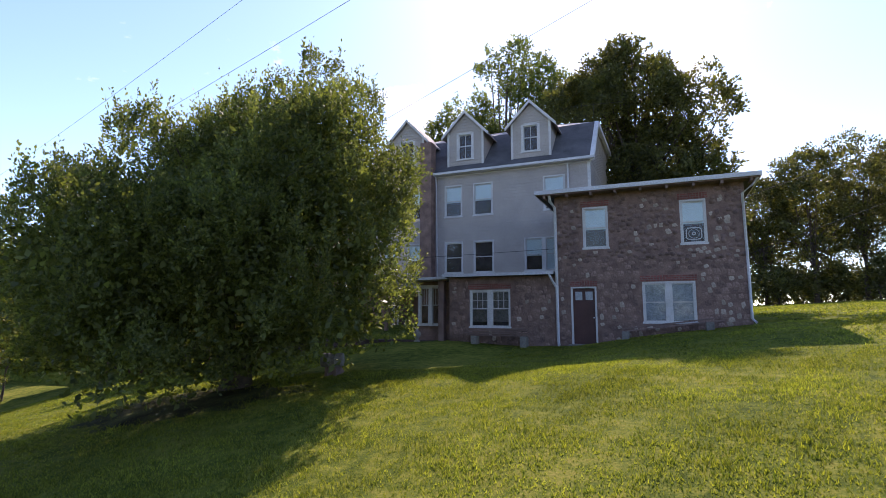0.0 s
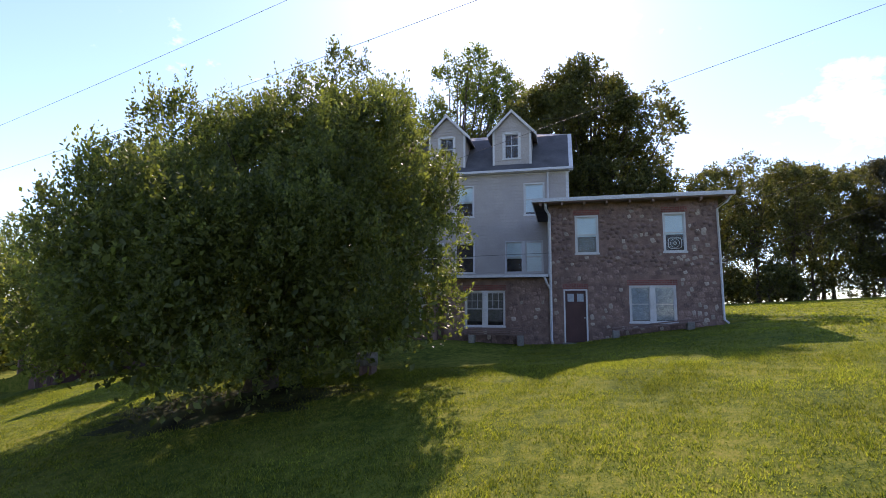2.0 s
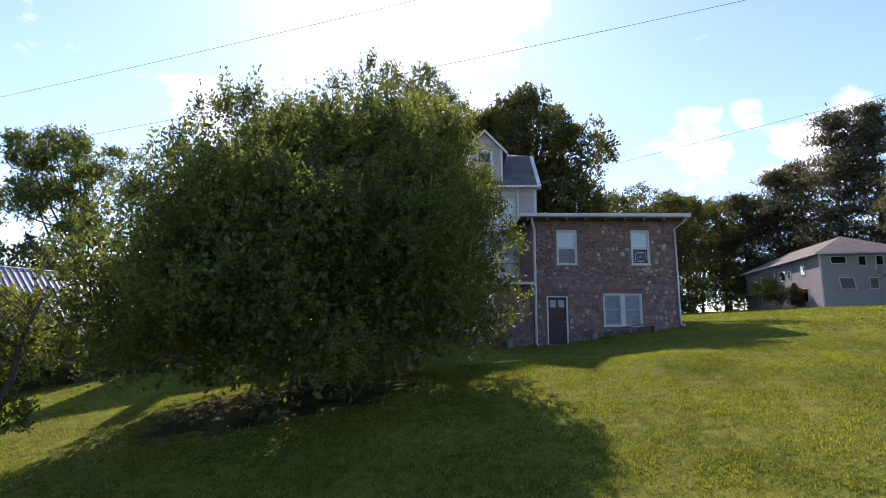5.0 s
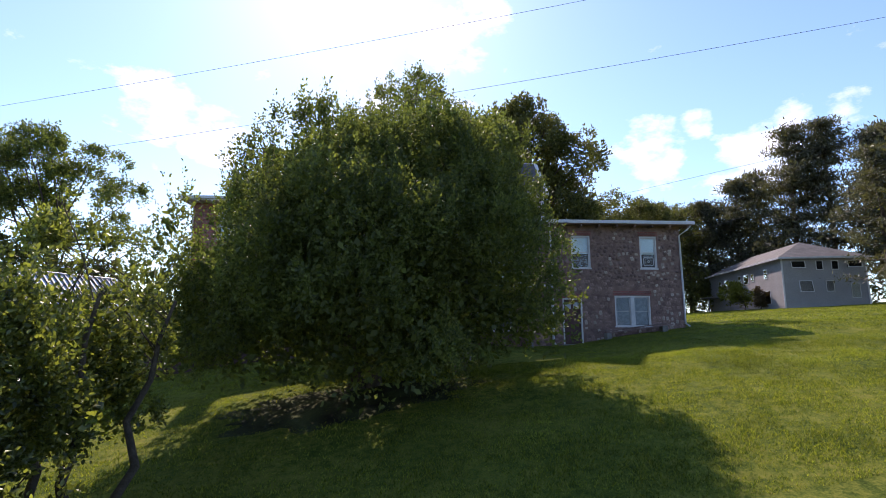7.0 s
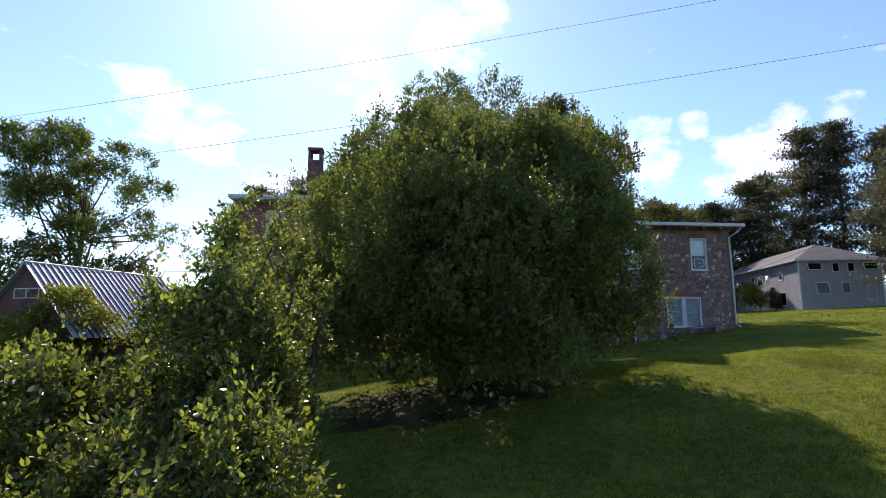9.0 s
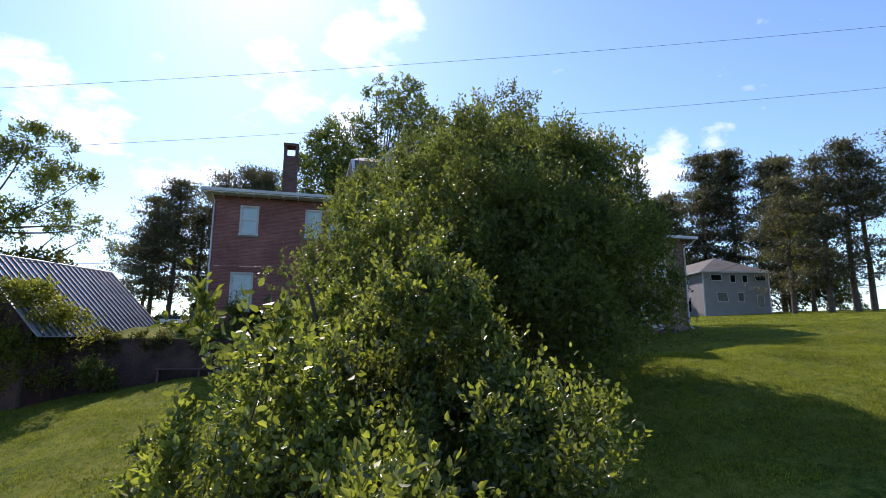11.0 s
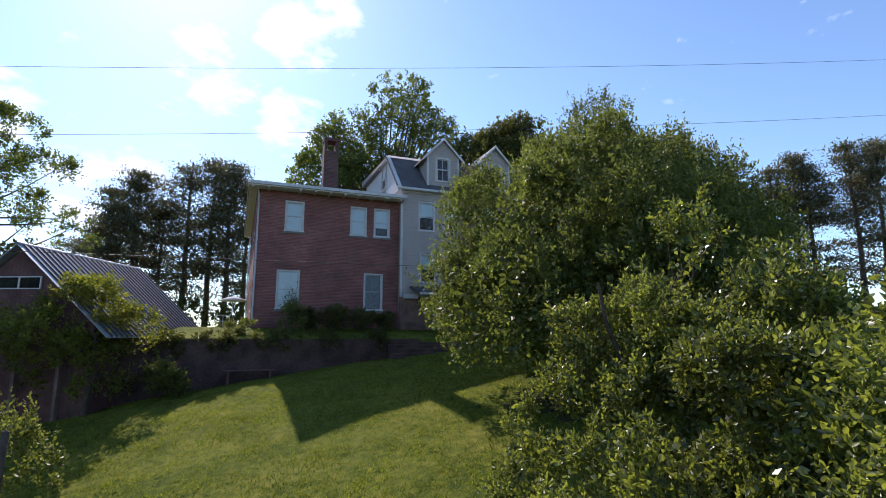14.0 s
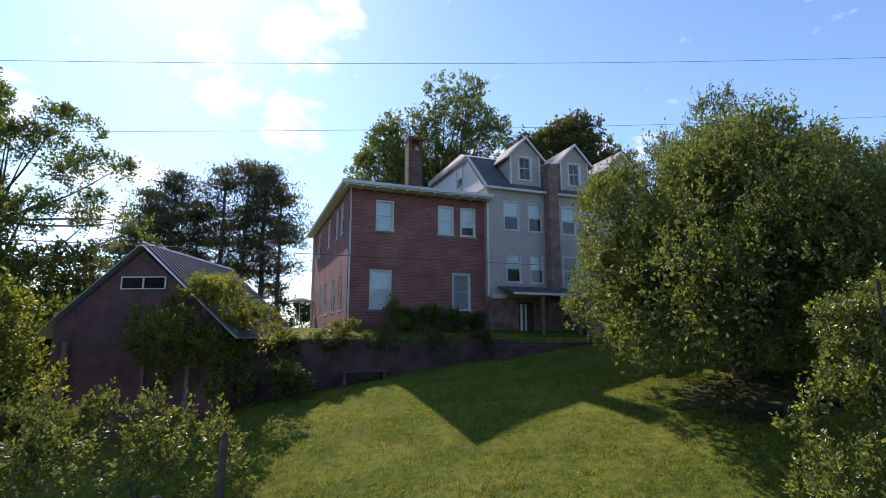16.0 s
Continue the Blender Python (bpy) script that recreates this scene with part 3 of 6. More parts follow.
leaf = boxes("door", [(dx0, dx1, STONE_Y + 0.06, STONE_Y + 0.10, DOOR[2] + 0.02, DOOR[3] - 0.07)], REDDOOR, house, "dark red wooden door with two small lights", 0.004)
for a, b in ((dx0 + 0.09, dx0 + 0.35), (dx1 - 0.35, dx1 - 0.09)):
    boxes("door_light", [(a, b, STONE_Y + 0.045, STONE_Y + 0.058, DOOR[3] - 0.5, DOOR[3] - 0.18)], SHEER, leaf, "small pane with paper behind it")
    boxes("door_panel", [(a, b, STONE_Y + 0.05, STONE_Y + 0.058, DOOR[2] + 0.25, DOOR[3] - 0.75)], REDDOOR, leaf)
bm = bmesh.new()
bmesh.ops.create_uvsphere(bm, u_segments=10, v_segments=6, radius=0.03, matrix=Matrix.Translation((dx1 - 0.06, STONE_Y + 0.02, DOOR[2] + 1.0)))
part("door_knob", bm, GUTTER, leaf)
boxes("doorstep", [(DOOR[0] - 0.1, DOOR[1] + 0.1, 19.95, STONE_Y - 0.005, 0.9, 1.22)], CONCRETE, house)

# grey main block
WIN_A = (7.33, 9.03)     # upper storey
WIN_B = (4.40, 6.05)     # lower storey
G_UP = [(-14.83, -13.83), (-13.27, -12.33), (-11.04, -10.05), (-9.45, -8.40), (-5.84, -4.78)]
G_LOW = [(-14.72, -13.78), (-13.20, -12.33), (-11.04, -10.02), (-9.45, -8.37), (-6.82, -4.90)]
holes = [(a, b, *WIN_A) for a, b in G_UP] + [(a, b, *WIN_B) for a, b in G_LOW]
bm = bmesh.new()
holed_wall(bm, -15.85, -3.6, 3.6, 9.72, GREY_Y, GREY_Y + 0.25, holes)
holed_wall(bm, GREY_Y + 0.25, 33.5, 1.0, 9.72, -15.85, -15.6, [], "y")
holed_wall(bm, GREY_Y + 0.25, 33.5, 1.0, 9.72, -3.85, -3.6, [], "y")
holed_wall(bm, -15.6, -3.85, 1.0, 12.4, 33.25, 33.5, [])
grey = part("wall", bm, SIDING, house, "grey clapboard wall")
bm = bmesh.new()
clapboards(bm, -15.8, -3.68, 3.98, 9.6, GREY_Y, holes)
clapboards(bm, GREY_Y, 33.5, 3.98, 9.6, -3.6, [], along="y", out=1)
part("siding", bm, SIDING, grey, kind="stuff")
boxes("stone_base", [(-15.85, -8.62, GREY_Y - 0.06, GREY_Y + 0.25, 0.6, 3.597)], MORTAR, house, "brown stone base below the grey siding")
boxes("corner_board", [(-3.72, -3.575, GREY_Y - 0.03, GREY_Y - 0.005, 4.0, 9.6)], TRIM, grey)
boxes("corner_board", [(-15.87, -15.75, GREY_Y - 0.03, GREY_Y - 0.005, 3.6, 9.6)], TRIM, grey)
boxes("frieze", [(-15.9, -3.5, GREY_Y - 0.04, GREY_Y - 0.005, 9.5, 9.68)], TRIM, grey)
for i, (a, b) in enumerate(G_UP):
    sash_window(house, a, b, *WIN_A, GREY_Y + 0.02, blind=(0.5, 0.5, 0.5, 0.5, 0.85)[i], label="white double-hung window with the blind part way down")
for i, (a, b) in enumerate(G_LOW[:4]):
    sash_window(house, a, b, *WIN_B, GREY_Y + 0.02, blind=(0.5, 0.5, 0.0, 0.0)[i], label="white double-hung window, dark sheet behind its glass")
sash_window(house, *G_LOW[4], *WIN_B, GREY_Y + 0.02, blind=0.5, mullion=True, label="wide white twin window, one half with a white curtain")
boxes("curtain", [(-5.75, -4.99, GREY_Y + 0.105, GREY_Y + 0.112, 4.47, 5.2)], BLIND, house, "white curtain")

# gambrel roof: steep front, shallow top
KNEE_Y, KNEE_Z, EAVE_Y, EAVE_Z = 26.96, 12.25, 24.4, 9.72
bm = bmesh.new()


def slab(bm, a, b, c, d, t):
    """A sloping slab through four corners, t thick downwards."""
    top = [bm.verts.new(p) for p in (a, b, c, d)]
    low = [bm.verts.new((p[0], p[1], p[2] - t)) for p in (a, b, c, d)]
    bm.faces.new(top)
    bm.faces.new(low[::-1])
    for i in range(4):
        bm.faces.new((top[i], low[i], low[(i + 1) % 4], top[(i + 1) % 4]))


slab(bm, (-16.15, EAVE_Y, EAVE_Z), (-3.4, EAVE_Y, EAVE_Z), (-3.5, KNEE_Y, KNEE_Z), (-16.15, KNEE_Y, KNEE_Z), 0.14)
part("roof", bm, ROOF, house, "steep dark shingled roof slope")
bm = bmesh.new()
top = [(-16.15, KNEE_Y, KNEE_Z + 0.005), (-3.5, KNEE_Y, KNEE_Z + 0.005), (-3.5, 33.6, KNEE_Z + 0.25), (-16.15, 33.6, KNEE_Z + 0.25), (-15.4, 29.3, 13.25), (-5.6, 29.3, 13.25)]
v = [bm.verts.new(p) for p in top]
for f in ((0, 1, 5, 4), (1, 2, 5), (2, 3, 4, 5), (3, 0, 4)):
    bm.faces.new([v[i] for i in f])
low = [bm.verts.new((p[0], p[1], KNEE_Z - 0.12)) for p in top[:4]]
bm.faces.new(low[::-1])
for i in range(4):
    bm.faces.new((v[i], low[i], low[(i + 1) % 4], v[(i + 1) % 4]))
part("roof", bm, TOPROOF, house, "shallow weathered upper roof, sunlight put into its pale colour")
boxes("gutter", [(-16.2, -3.36, EAVE_Y - 0.1, EAVE_Y - 0.005, EAVE_Z - 0.14, EAVE_Z - 0.02)], GUTTER, house, "white eaves gutter")
boxes("soffit", [(-15.9, -3.5, EAVE_Y + 0.005, GREY_Y - 0.04, EAVE_Z - 0.16, EAVE_Z - 0.10)], TRIM, house)
# gable ends
for gx0, gx1, side, mt in ((-15.85, -15.65, -1, PALE_SIDING), (-3.8, -3.6, 1, SIDING)):
    bm = bmesh.new()
    pts = [(GREY_Y, 9.73), (33.4, 9.73), (33.4, 12.3), (KNEE_Y + 0.2, 12.14), (GREY_Y + 0.02, 9.85)]
    a = [bm.verts.new((gx0, y, z)) for y, z in pts]
    b = [bm.verts.new((gx1, y, z)) for y, z in pts]
    bm.faces.new(a)
    bm.faces.new(b[::-1])
    for i in range(5):
        bm.faces.new((a[i], b[i], b[(i + 1) % 5], a[(i + 1) % 5]))
    gable = part("gable_wall", bm, mt, house, "pale clapboard gable")
    bm = bmesh.new()
    clapboards(bm, GREY_Y, 33.4, 9.75, 12.1, gx0 if side < 0 else gx1, [], along="y", out=side, limit=lambda z: (GREY_Y + (z - 9.7) * 1.01 + 0.1, 33.4))
    part("siding", bm, mt, gable, kind="stuff")
    bm = bmesh.new()
    x = gx0 - 0.26 if side < 0 else gx1 + 0.05
    slab(bm, (x, EAVE_Y, EAVE_Z + 0.02), (x + 0.2, EAVE_Y, EAVE_Z + 0.02), (x + 0.2, KNEE_Y, KNEE_Z + 0.03), (x, KNEE_Y, KNEE_Z + 0.03), 0.24)
    slab(bm, (x, KNEE_Y, KNEE_Z + 0.03), (x + 0.2, KNEE_Y, KNEE_Z + 0.03), (x + 0.2, 33.6, KNEE_Z + 0.28), (x, 33.6, KNEE_Z + 0.28), 0.24)
    part("rake_board", bm, TRIM, house, "white rake board along the gable")
win = sash_window(house, 27.9, 28.9, 10.5, 12.05, -15.9, label="white window in the pale gable", blind=0.9)
for o in win:
    o.data.transform(Matrix(((0, 1, 0, 0), (-1, 0, 0, 56.8), (0, 0, 1, 0), (0, 0, 0, 1))))


def dormer(xc):
    """A gabled dormer with corner boards, siding, cheeks, white bargeboards and a four-over-four window."""
    x0, x1, zb, ze, za = xc - 1.0, xc + 1.0, 9.85, 11.92, 12.98
    y = GREY_Y + 0.10
    wx = (xc - 0.49, xc + 0.46, 10.37, 11.86)
    bm = bmesh.new()
    holed_wall(bm, x0, x1, zb, ze, y, y + 0.12, [(wx[0], wx[1], wx[2], wx[3])])
    prism(bm, [(x0, ze), (x1, ze), (xc, za - 0.12)], y, y + 0.12)
    for cx in (x0, x1 - 0.1):
        p = [(y + 0.12, zb + 0.12), (y + 0.12, ze), (26.62, ze)]
        a = [bm.verts.new((cx, q[0], q[1])) for q in p]
        b = [bm.verts.new((cx + 0.1, q[0], q[1])) for q in p]
        bm.faces.new(a)
        bm.faces.new(b[::-1])
        for i in range(3):
            bm.faces.new((a[i], b[i], b[(i + 1) % 3], a[(i + 1) % 3]))
    d = part("dormer", bm, SIDING, house, "gabled dormer with grey siding and white trim")
    bm = bmesh.new()
    clapboards(bm, x0 + 0.1, x1 - 0.1, zb, ze, y, [wx], pitch=0.15)
    clapboards(bm, x0, x1, ze, za - 0.2, y, [], limit=lambda z: (xc - (za - 0.15 - z) * 0.95, xc + (za - 0.15 - z) * 0.95))
    part("siding", bm, SIDING, d, kind="stuff")
    boxes("corner_board", [(x0 - 0.01, x0 + 0.1, y - 0.035, y - 0.002, zb, ze + 0.03)], TRIM, d)
    boxes("corner_board", [(x1 - 0.1, x1 + 0.01, y - 0.035, y - 0.002, zb, ze + 0.03)], TRIM, d)
    for s in (-1, 1):
        bm = bmesh.new()
        e = (xc + s * 1.27, 11.68)
        slab(bm, (xc, y - 0.16, za + 0.03), (e[0], y - 0.16, e[1]), (e[0], 26.5, e[1]), (xc, 27.9, za + 0.03), 0.09)
        part("dormer_roof", bm, TOPROOF, d, "small weathered shingle roof in the sunlit pale colour")
        bm = bmesh.new()
        slab(bm, (xc, y - 0.20, za + 0.05), (e[0] + s * 0.02, y - 0.20, e[1] + 0.02), (e[0] + s * 0.02, y - 0.165, e[1] + 0.02), (xc, y - 0.165, za + 0.05), 0.17)
        part("bargeboard", bm, TRIM, d, "white bargeboard")
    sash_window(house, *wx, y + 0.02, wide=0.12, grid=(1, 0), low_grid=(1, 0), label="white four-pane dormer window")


for xc in (-13.29, -9.90, -6.42):
    dormer(xc)


def chimney(x0, x1, y0, y1, z0, z1, mat, label):
    boxes("chimney", [(x0, x1, y0, y1, z0, z1)], mat, house, label)


# stone-faced chimney up the grey front
chimney(-12.19, -11.56, 24.1, GREY_Y - 0.02, 1.0, 11.35, MORTAR, "brown stone chimney up the grey wall")
# brick chimney with an arched cap, on the brick wing
bm = bmesh.new()
CX0, CX1, CY0, CY1 = -20.02, -19.22, 25.9, 26.6
box(bm, CX0, CX1, CY0, CY1, 8.9, 11.8)
box(bm, CX0, CX0 + 0.16, CY0, CY1, 11.8, 12.4)
box(bm, CX1 - 0.16, CX1, CY0, CY1, 11.8, 12.4)
box(bm, CX0 - 0.03, CX1 + 0.03, CY0 - 0.03, CY1 + 0.03, 12.4, 12.56)
part("chimney", bm, CHIMNEY, house, "tall red brick chimney with an open capped top")

# brick wing
B_WIN = [(-22.02, -21.05, 6.86, 8.47), (-18.62, -17.70, 6.86, 8.47), (-17.32, -16.40, 6.86, 8.47), (-22.28, -21.13, 2.85, 4.84), (-17.80, -16.74, 2.85, 4.84)]
S_WIN = [(26.5, 27.5, 6.9, 8.6), (28.1, 29.0, 6.9, 8.6), (31.0, 32.0, 6.9, 8.6), (35.0, 36.4, 6.9, 8.6), (26.4, 27.4, 2.8, 4.75), (28.6, 29.6, 2.8, 4.75), (31.6, 32.5, 2.8, 4.75), (33.6, 34.5, 2.8, 4.75), (36.2, 37.2, 2.8, 4.75)]
bm = bmesh.new()
holed_wall(bm, -23.4, -15.87, 1.3, 8.935, BRICK_Y, BRICK_Y + 0.3, B_WIN)
holed_wall(bm, BRICK_Y + 0.3, 38.8, 1.3, 8.935, -23.4, -23.1, S_WIN, "y")
holed_wall(bm, BRICK_Y + 0.3, 38.8, 1.3, 8.935, -16.17, -15.87, [], "y")
holed_wall(bm, -23.1, -16.17, 1.3, 8.935, 38.5, 38.8, [])
brick_wing = part("brick_wall", bm, BRICK, house, "dark red brick wall")
# long blinds here stand for sky mirrored in the brick wing's panes
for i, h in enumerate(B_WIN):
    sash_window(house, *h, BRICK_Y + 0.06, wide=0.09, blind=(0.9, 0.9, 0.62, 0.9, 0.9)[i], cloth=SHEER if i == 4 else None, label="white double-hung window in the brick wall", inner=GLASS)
    boxes("stone_sill", [(h[0] - 0.08, h[1] + 0.08, BRICK_Y - 0.05, BRICK_Y - 0.003, h[2] - 0.13, h[2] - 0.025)], CONCRETE, house)
    soldier_arch(brick_wing, h[0] - 0.05, h[1] + 0.05, h[3] + 0.012, BRICK_Y, 12)
for h in S_WIN:
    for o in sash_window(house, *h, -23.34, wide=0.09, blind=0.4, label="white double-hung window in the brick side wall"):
        o.data.transform(Matrix(((0, 1, 0, 0), (-1, 0, 0, h[0] + h[1]), (0, 0, 1, 0), (0, 0, 0, 1))))
boxes("roof", [(-23.85, -15.7, 24.25, 39.3, 9.0, 9.14)], ROOF, house, "low flat roof over the brick wing")
boxes("fascia", [(-23.9, -15.66, 24.17, 24.245, 9.0, 9.155), (-23.9, -23.855, 24.25, 39.3, 9.0, 9.155)], GUTTER, house, "white fascia and gutter")
boxes("soffit", [(-23.84, -15.7, 24.26, 24.98, 8.94, 8.995), (-23.84, -23.42, 24.98, 39.3, 8.94, 8.995)], CANVAS, house, "pale boarded soffit")
for i in range(11):
    boxes("bracket", [(-23.7 + i * 0.77, -23.62 + i * 0.77, 24.27, 24.97, 8.87, 8.935)], CANVAS, house)


def downspout(pts, r=0.045, name="downspout"):
    tubes(name, [(pts, [r] * len(pts))], GUTTER, house, "white downspout", sides=8)


downspout([(-4.62, 19.95, 6.95), (-4.6, 20.05, 6.7), (-4.47, 20.28, 6.5), (-4.47, 20.3, 4.0), (-4.47, 20.3, 1.3), (-4.42, 20.15, 1.2)], 0.06)
downspout([(2.42, 19.95, 6.95), (2.3, 20.1, 6.75), (1.98, 20.3, 6.5), (2.0, 20.3, 4.0), (2.0, 20.3, 2.2), (2.1, 20.1, 2.08)])
downspout([(-4.72, 20.05, 3.9), (-4.62, 20.1, 3.65), (-4.5, 20.26, 3.4)], 0.045)
downspout([(-4.62, GREY_Y - 0.1, 9.6), (-4.62, GREY_Y - 0.09, 7.0), (-4.62, GREY_Y - 0.09, 4.05)])
downspout([(-11.44, 24.35, 9.6), (-11.48, GREY_Y - 0.1, 9.3), (-11.42, GREY_Y - 0.09, 4.1)])
downspout([(-23.5, 24.2, 9.05), (-23.4, 24.6, 8.85), (-23.33, 24.92, 8.6), (-23.33, 24.92, 5.0), (-23.33, 24.92, 2.0)])
downspout([(-15.75, 24.2, 9.05), (-15.78, 24.6, 8.9), (-15.78, 24.9, 8.6), (-15.78, 24.9, 6.0), (-15.78, 24.9, 3.5)])
downspout([(-23.46, 38.6, 9.0), (-23.46, 38.6, 2.0)])

# entrance porch below the grey wall, and the recess beside the stone storey
bm = bmesh.new()
slab(bm, (-15.3, 22.8, 3.72), (-11.0, 22.8, 3.72), (-11.0, GREY_Y - 0.07, 4.2), (-15.3, GREY_Y - 0.07, 4.2), 0.12)
part("porch_roof", bm, ROOF, house, "dark sloping porch roof")
boxes("porch_trim", [(-15.7, -14.9, 24.4, GREY_Y - 0.065, 3.5, 3.75), (-15.35, -10.95, 22.74, 22.795, 3.6, 3.72)], TRIM, house)
boxes("porch_floor", [(-15.4, -9.05, 22.6, GREY_Y - 0.02, 0.3, 1.22)], CONCRETE, house)
for x in (-13.5, -11.2):
    boxes("porch_post", [(x - 0.08, x + 0.08, 22.95, 23.11, 1.22, 3.62)], PLANK, house, bevel=0.01)
boxes("porch_door", [(-14.05, -13.15, GREY_Y - 0.12, GREY_Y - 0.065, 1.25, 3.35)], REDDOOR, house)
boxes("door_sidelight", [(-14.0, -13.85, GREY_Y - 0.15, GREY_Y - 0.125, 1.5, 3.25), (-13.72, -13.60, GREY_Y - 0.15, GREY_Y - 0.125, 1.5, 3.25)], TRIM, house, "white door mouldings")
boxes("bay", [(-11.0, -9.02, 21.5, 22.8, 0.6, 3.8)], MORTAR, house, "brown stone ground-floor bay")
sash_window(house, -10.95, -9.75, 1.85, 3.65, 21.44, wide=0.12, grid=(2, 0), mullion=True, label="white bay window with small upper panes")
boxes("porch_post", [(-9.65, -9.4, 20.7, 20.95, 0.9, 3.8)], PLANK, house)
# overhang added this deep to shade the bay below it
boxes("porch_roof", [(-11.4, -9.12, 20.35, 22.85, 3.82, 3.93)], GUTTER, house)

# ---- terrace wall ----
bm = bmesh.new()
box(bm, -28.6, -15.9, 21.25, 21.7, -2.5, 1.36)
# second box added to carry the dark band on below the porch
box(bm, -15.897, -9.1, 21.0, 21.7, -1.2, 1.2)
terrace_wall = tagged(part("terrace_wall", bm, TERRACE, None, "low dark retaining wall of old concrete below the house", "structure"), category="wall")

# ---- barn ----
barn = thing("barn", (-31.7, 21.0, -1.6), "weathered dark wooden barn with a corrugated steel roof", "barn")
BA = Matrix.Translation((-31.7, 21.06, 0)) @ Matrix.Rotation(radians(-23.0), 4, "Z")
bm = bmesh.new()
prism(bm, [(-3.1, -2.6), (3.1, -2.6), (3.1, 1.9), (0, 4.62), (-3.1, 1.9)], 0.15, 7.0)
bm.transform(BA)
part("barn_wall", bm, DARKWOOD, barn, "dark brown boarded barn walls")
bm = bmesh.new()
for i in range(40):
    x = -3.05 + i * 0.155
    top = 4.6 - abs(x) * 0.877
    box(bm, x, x + 0.148, 0.137, 0.148, 0.95 + 0.1 * math.sin(i * 2.3), top - 0.15)
bm.transform(BA)
part("board", bm, DARKWOOD, barn, kind="stuff")
for s in (-1, 1):
    bm = bmesh.new()
    prof = []
    for i in range(25):
        y0 = -0.1 + i * 0.3
        prof += [(y0, 0.0), (y0 + 0.27, 0.0), (y0 + 0.272, 0.03), (y0 + 0.297, 0.03)]
    ridge, eave = (0.0, 4.86), (s * 3.75, 1.45)
    v = []
    for yy, dz in prof:
        v.append([bm.verts.new((ridge[0], yy, ridge[1] + dz)), bm.verts.new((eave[0], yy, eave[1] + dz)), bm.verts.new((ridge[0], yy, ridge[1] + dz - 0.03)), bm.verts.new((eave[0], yy, eave[1] + dz - 0.03))])
    for p, q in zip(v, v[1:]):
        bm.faces.new((p[0], p[1], q[1], q[0]))
        bm.faces.new((p[2], q[2], q[3], p[3]))
        bm.faces.new((p[1], p[3], q[3], q[1]))
    for p in (v[0], v[-1]):
        bm.faces.new((p[0], p[2], p[3], p[1]))
    bm.transform(BA)
    part("roof_sheet", bm, METALROOF, barn, "ribbed galvanised roof sheets")
# ribs coloured dark to stand for the shade between the roof's folds
for s in (-1, 1):
    bm = bmesh.new()
    for i in range(25):
        y0 = 0.13 + i * 0.3
        v = [bm.verts.new(p) for p in ((0.0, y0, 4.87), (s * 3.76, y0, 1.46), (s * 3.76, y0 + 0.11, 1.46), (0.0, y0 + 0.11, 4.87), (0.0, y0 + 0.02, 4.93), (s * 3.76, y0 + 0.02, 1.52), (s * 3.76, y0 + 0.09, 1.52), (0.0, y0 + 0.09, 4.93))]
        for f in ((4, 5, 6, 7), (0, 1, 5, 4), (2, 3, 7, 6), (1, 2, 6, 5), (3, 0, 4, 7)):
            bm.faces.new([v[q] for q in f])
    bm.transform(BA)
    part("roof_rib", bm, STEELSHADE, barn, "raised roof ribs, their shade put into the dark colour", kind="stuff")
tubes("ridge_cap", [([BA @ Vector((0, -0.12, 4.87)), BA @ Vector((0, 7.42, 4.87))], [0.07, 0.07])], METALROOF, barn, sides=8)
bm = bmesh.new()
for x0, x1, z0, z1 in ((-0.72, 0.96, 3.62, 3.66), (-0.72, 0.96, 3.19, 3.23), (-0.72, -0.67, 3.23, 3.62), (0.91, 0.96, 3.23, 3.62), (0.09, 0.15, 3.23, 3.62)):
    box(bm, x0, x1, 0.07, 0.12, z0, z1)
bm.transform(BA)
w = part("window", bm, TRIM, barn, "low white-framed window in the gable")
bm = bmesh.new()
box(bm, -0.67, 0.91, 0.085, 0.09, 3.23, 3.62)
bm.transform(BA)
part("pane", bm, FAINTGLASS, w)
# solid sheet behind the pane, coloured as the barn's inner shade
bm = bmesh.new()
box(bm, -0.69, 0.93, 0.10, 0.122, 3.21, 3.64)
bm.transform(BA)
part("pane_backing", bm, DARKROOM, w)
for a, b, c, d in ((-2.55, -2.38, -1.9, 1.3), (0.4, 0.52, -1.9, 0.5), (2.0, 2.12, -1.9, 0.8)):
    bm = bmesh.new()
    box(bm, a, b, -0.05, 0.12, c, d)
    bm.transform(BA)
    part("post", bm, PLANK, barn)

# ---- far house ----
FH = Matrix.Translation((33.5, 55.3, 4.45)) @ Matrix.Rotation(radians(-11.5), 4, "Z")
far_house = thing("house", (33.5, 55.3, 4.45), "two-storey taupe house with a brown hipped roof across the lawn", "house")
FW, FL, FT = 9.3, 23.5, 6.1
bm = bmesh.new()
box(bm, 0, FW, 0, FL, -0.6, FT)
bm.transform(FH)
fw = part("wall", bm, FARWALL, far_house, "plain taupe siding")
bm = bmesh.new()
clapboards(bm, 0.0, FW, 0.1, FT, 0, [], pitch=0.2)
clapboards(bm, 0.0, FL, 0.1, FT, 0, [], pitch=0.2, along="y")
bm.transform(FH)
part("siding", bm, FARWALL, fw, kind="stuff")
bm = bmesh.new()
e = 0.5
ring = [bm.verts.new(p) for p in ((-e, -e, FT), (FW + e, -e, FT), (FW + e, FL + e, FT), (-e, FL + e, FT))]
r1, r2 = bm.verts.new((FW / 2, FW / 2, FT + 2.6)), bm.verts.new((FW / 2, FL - FW / 2, FT + 2.6))
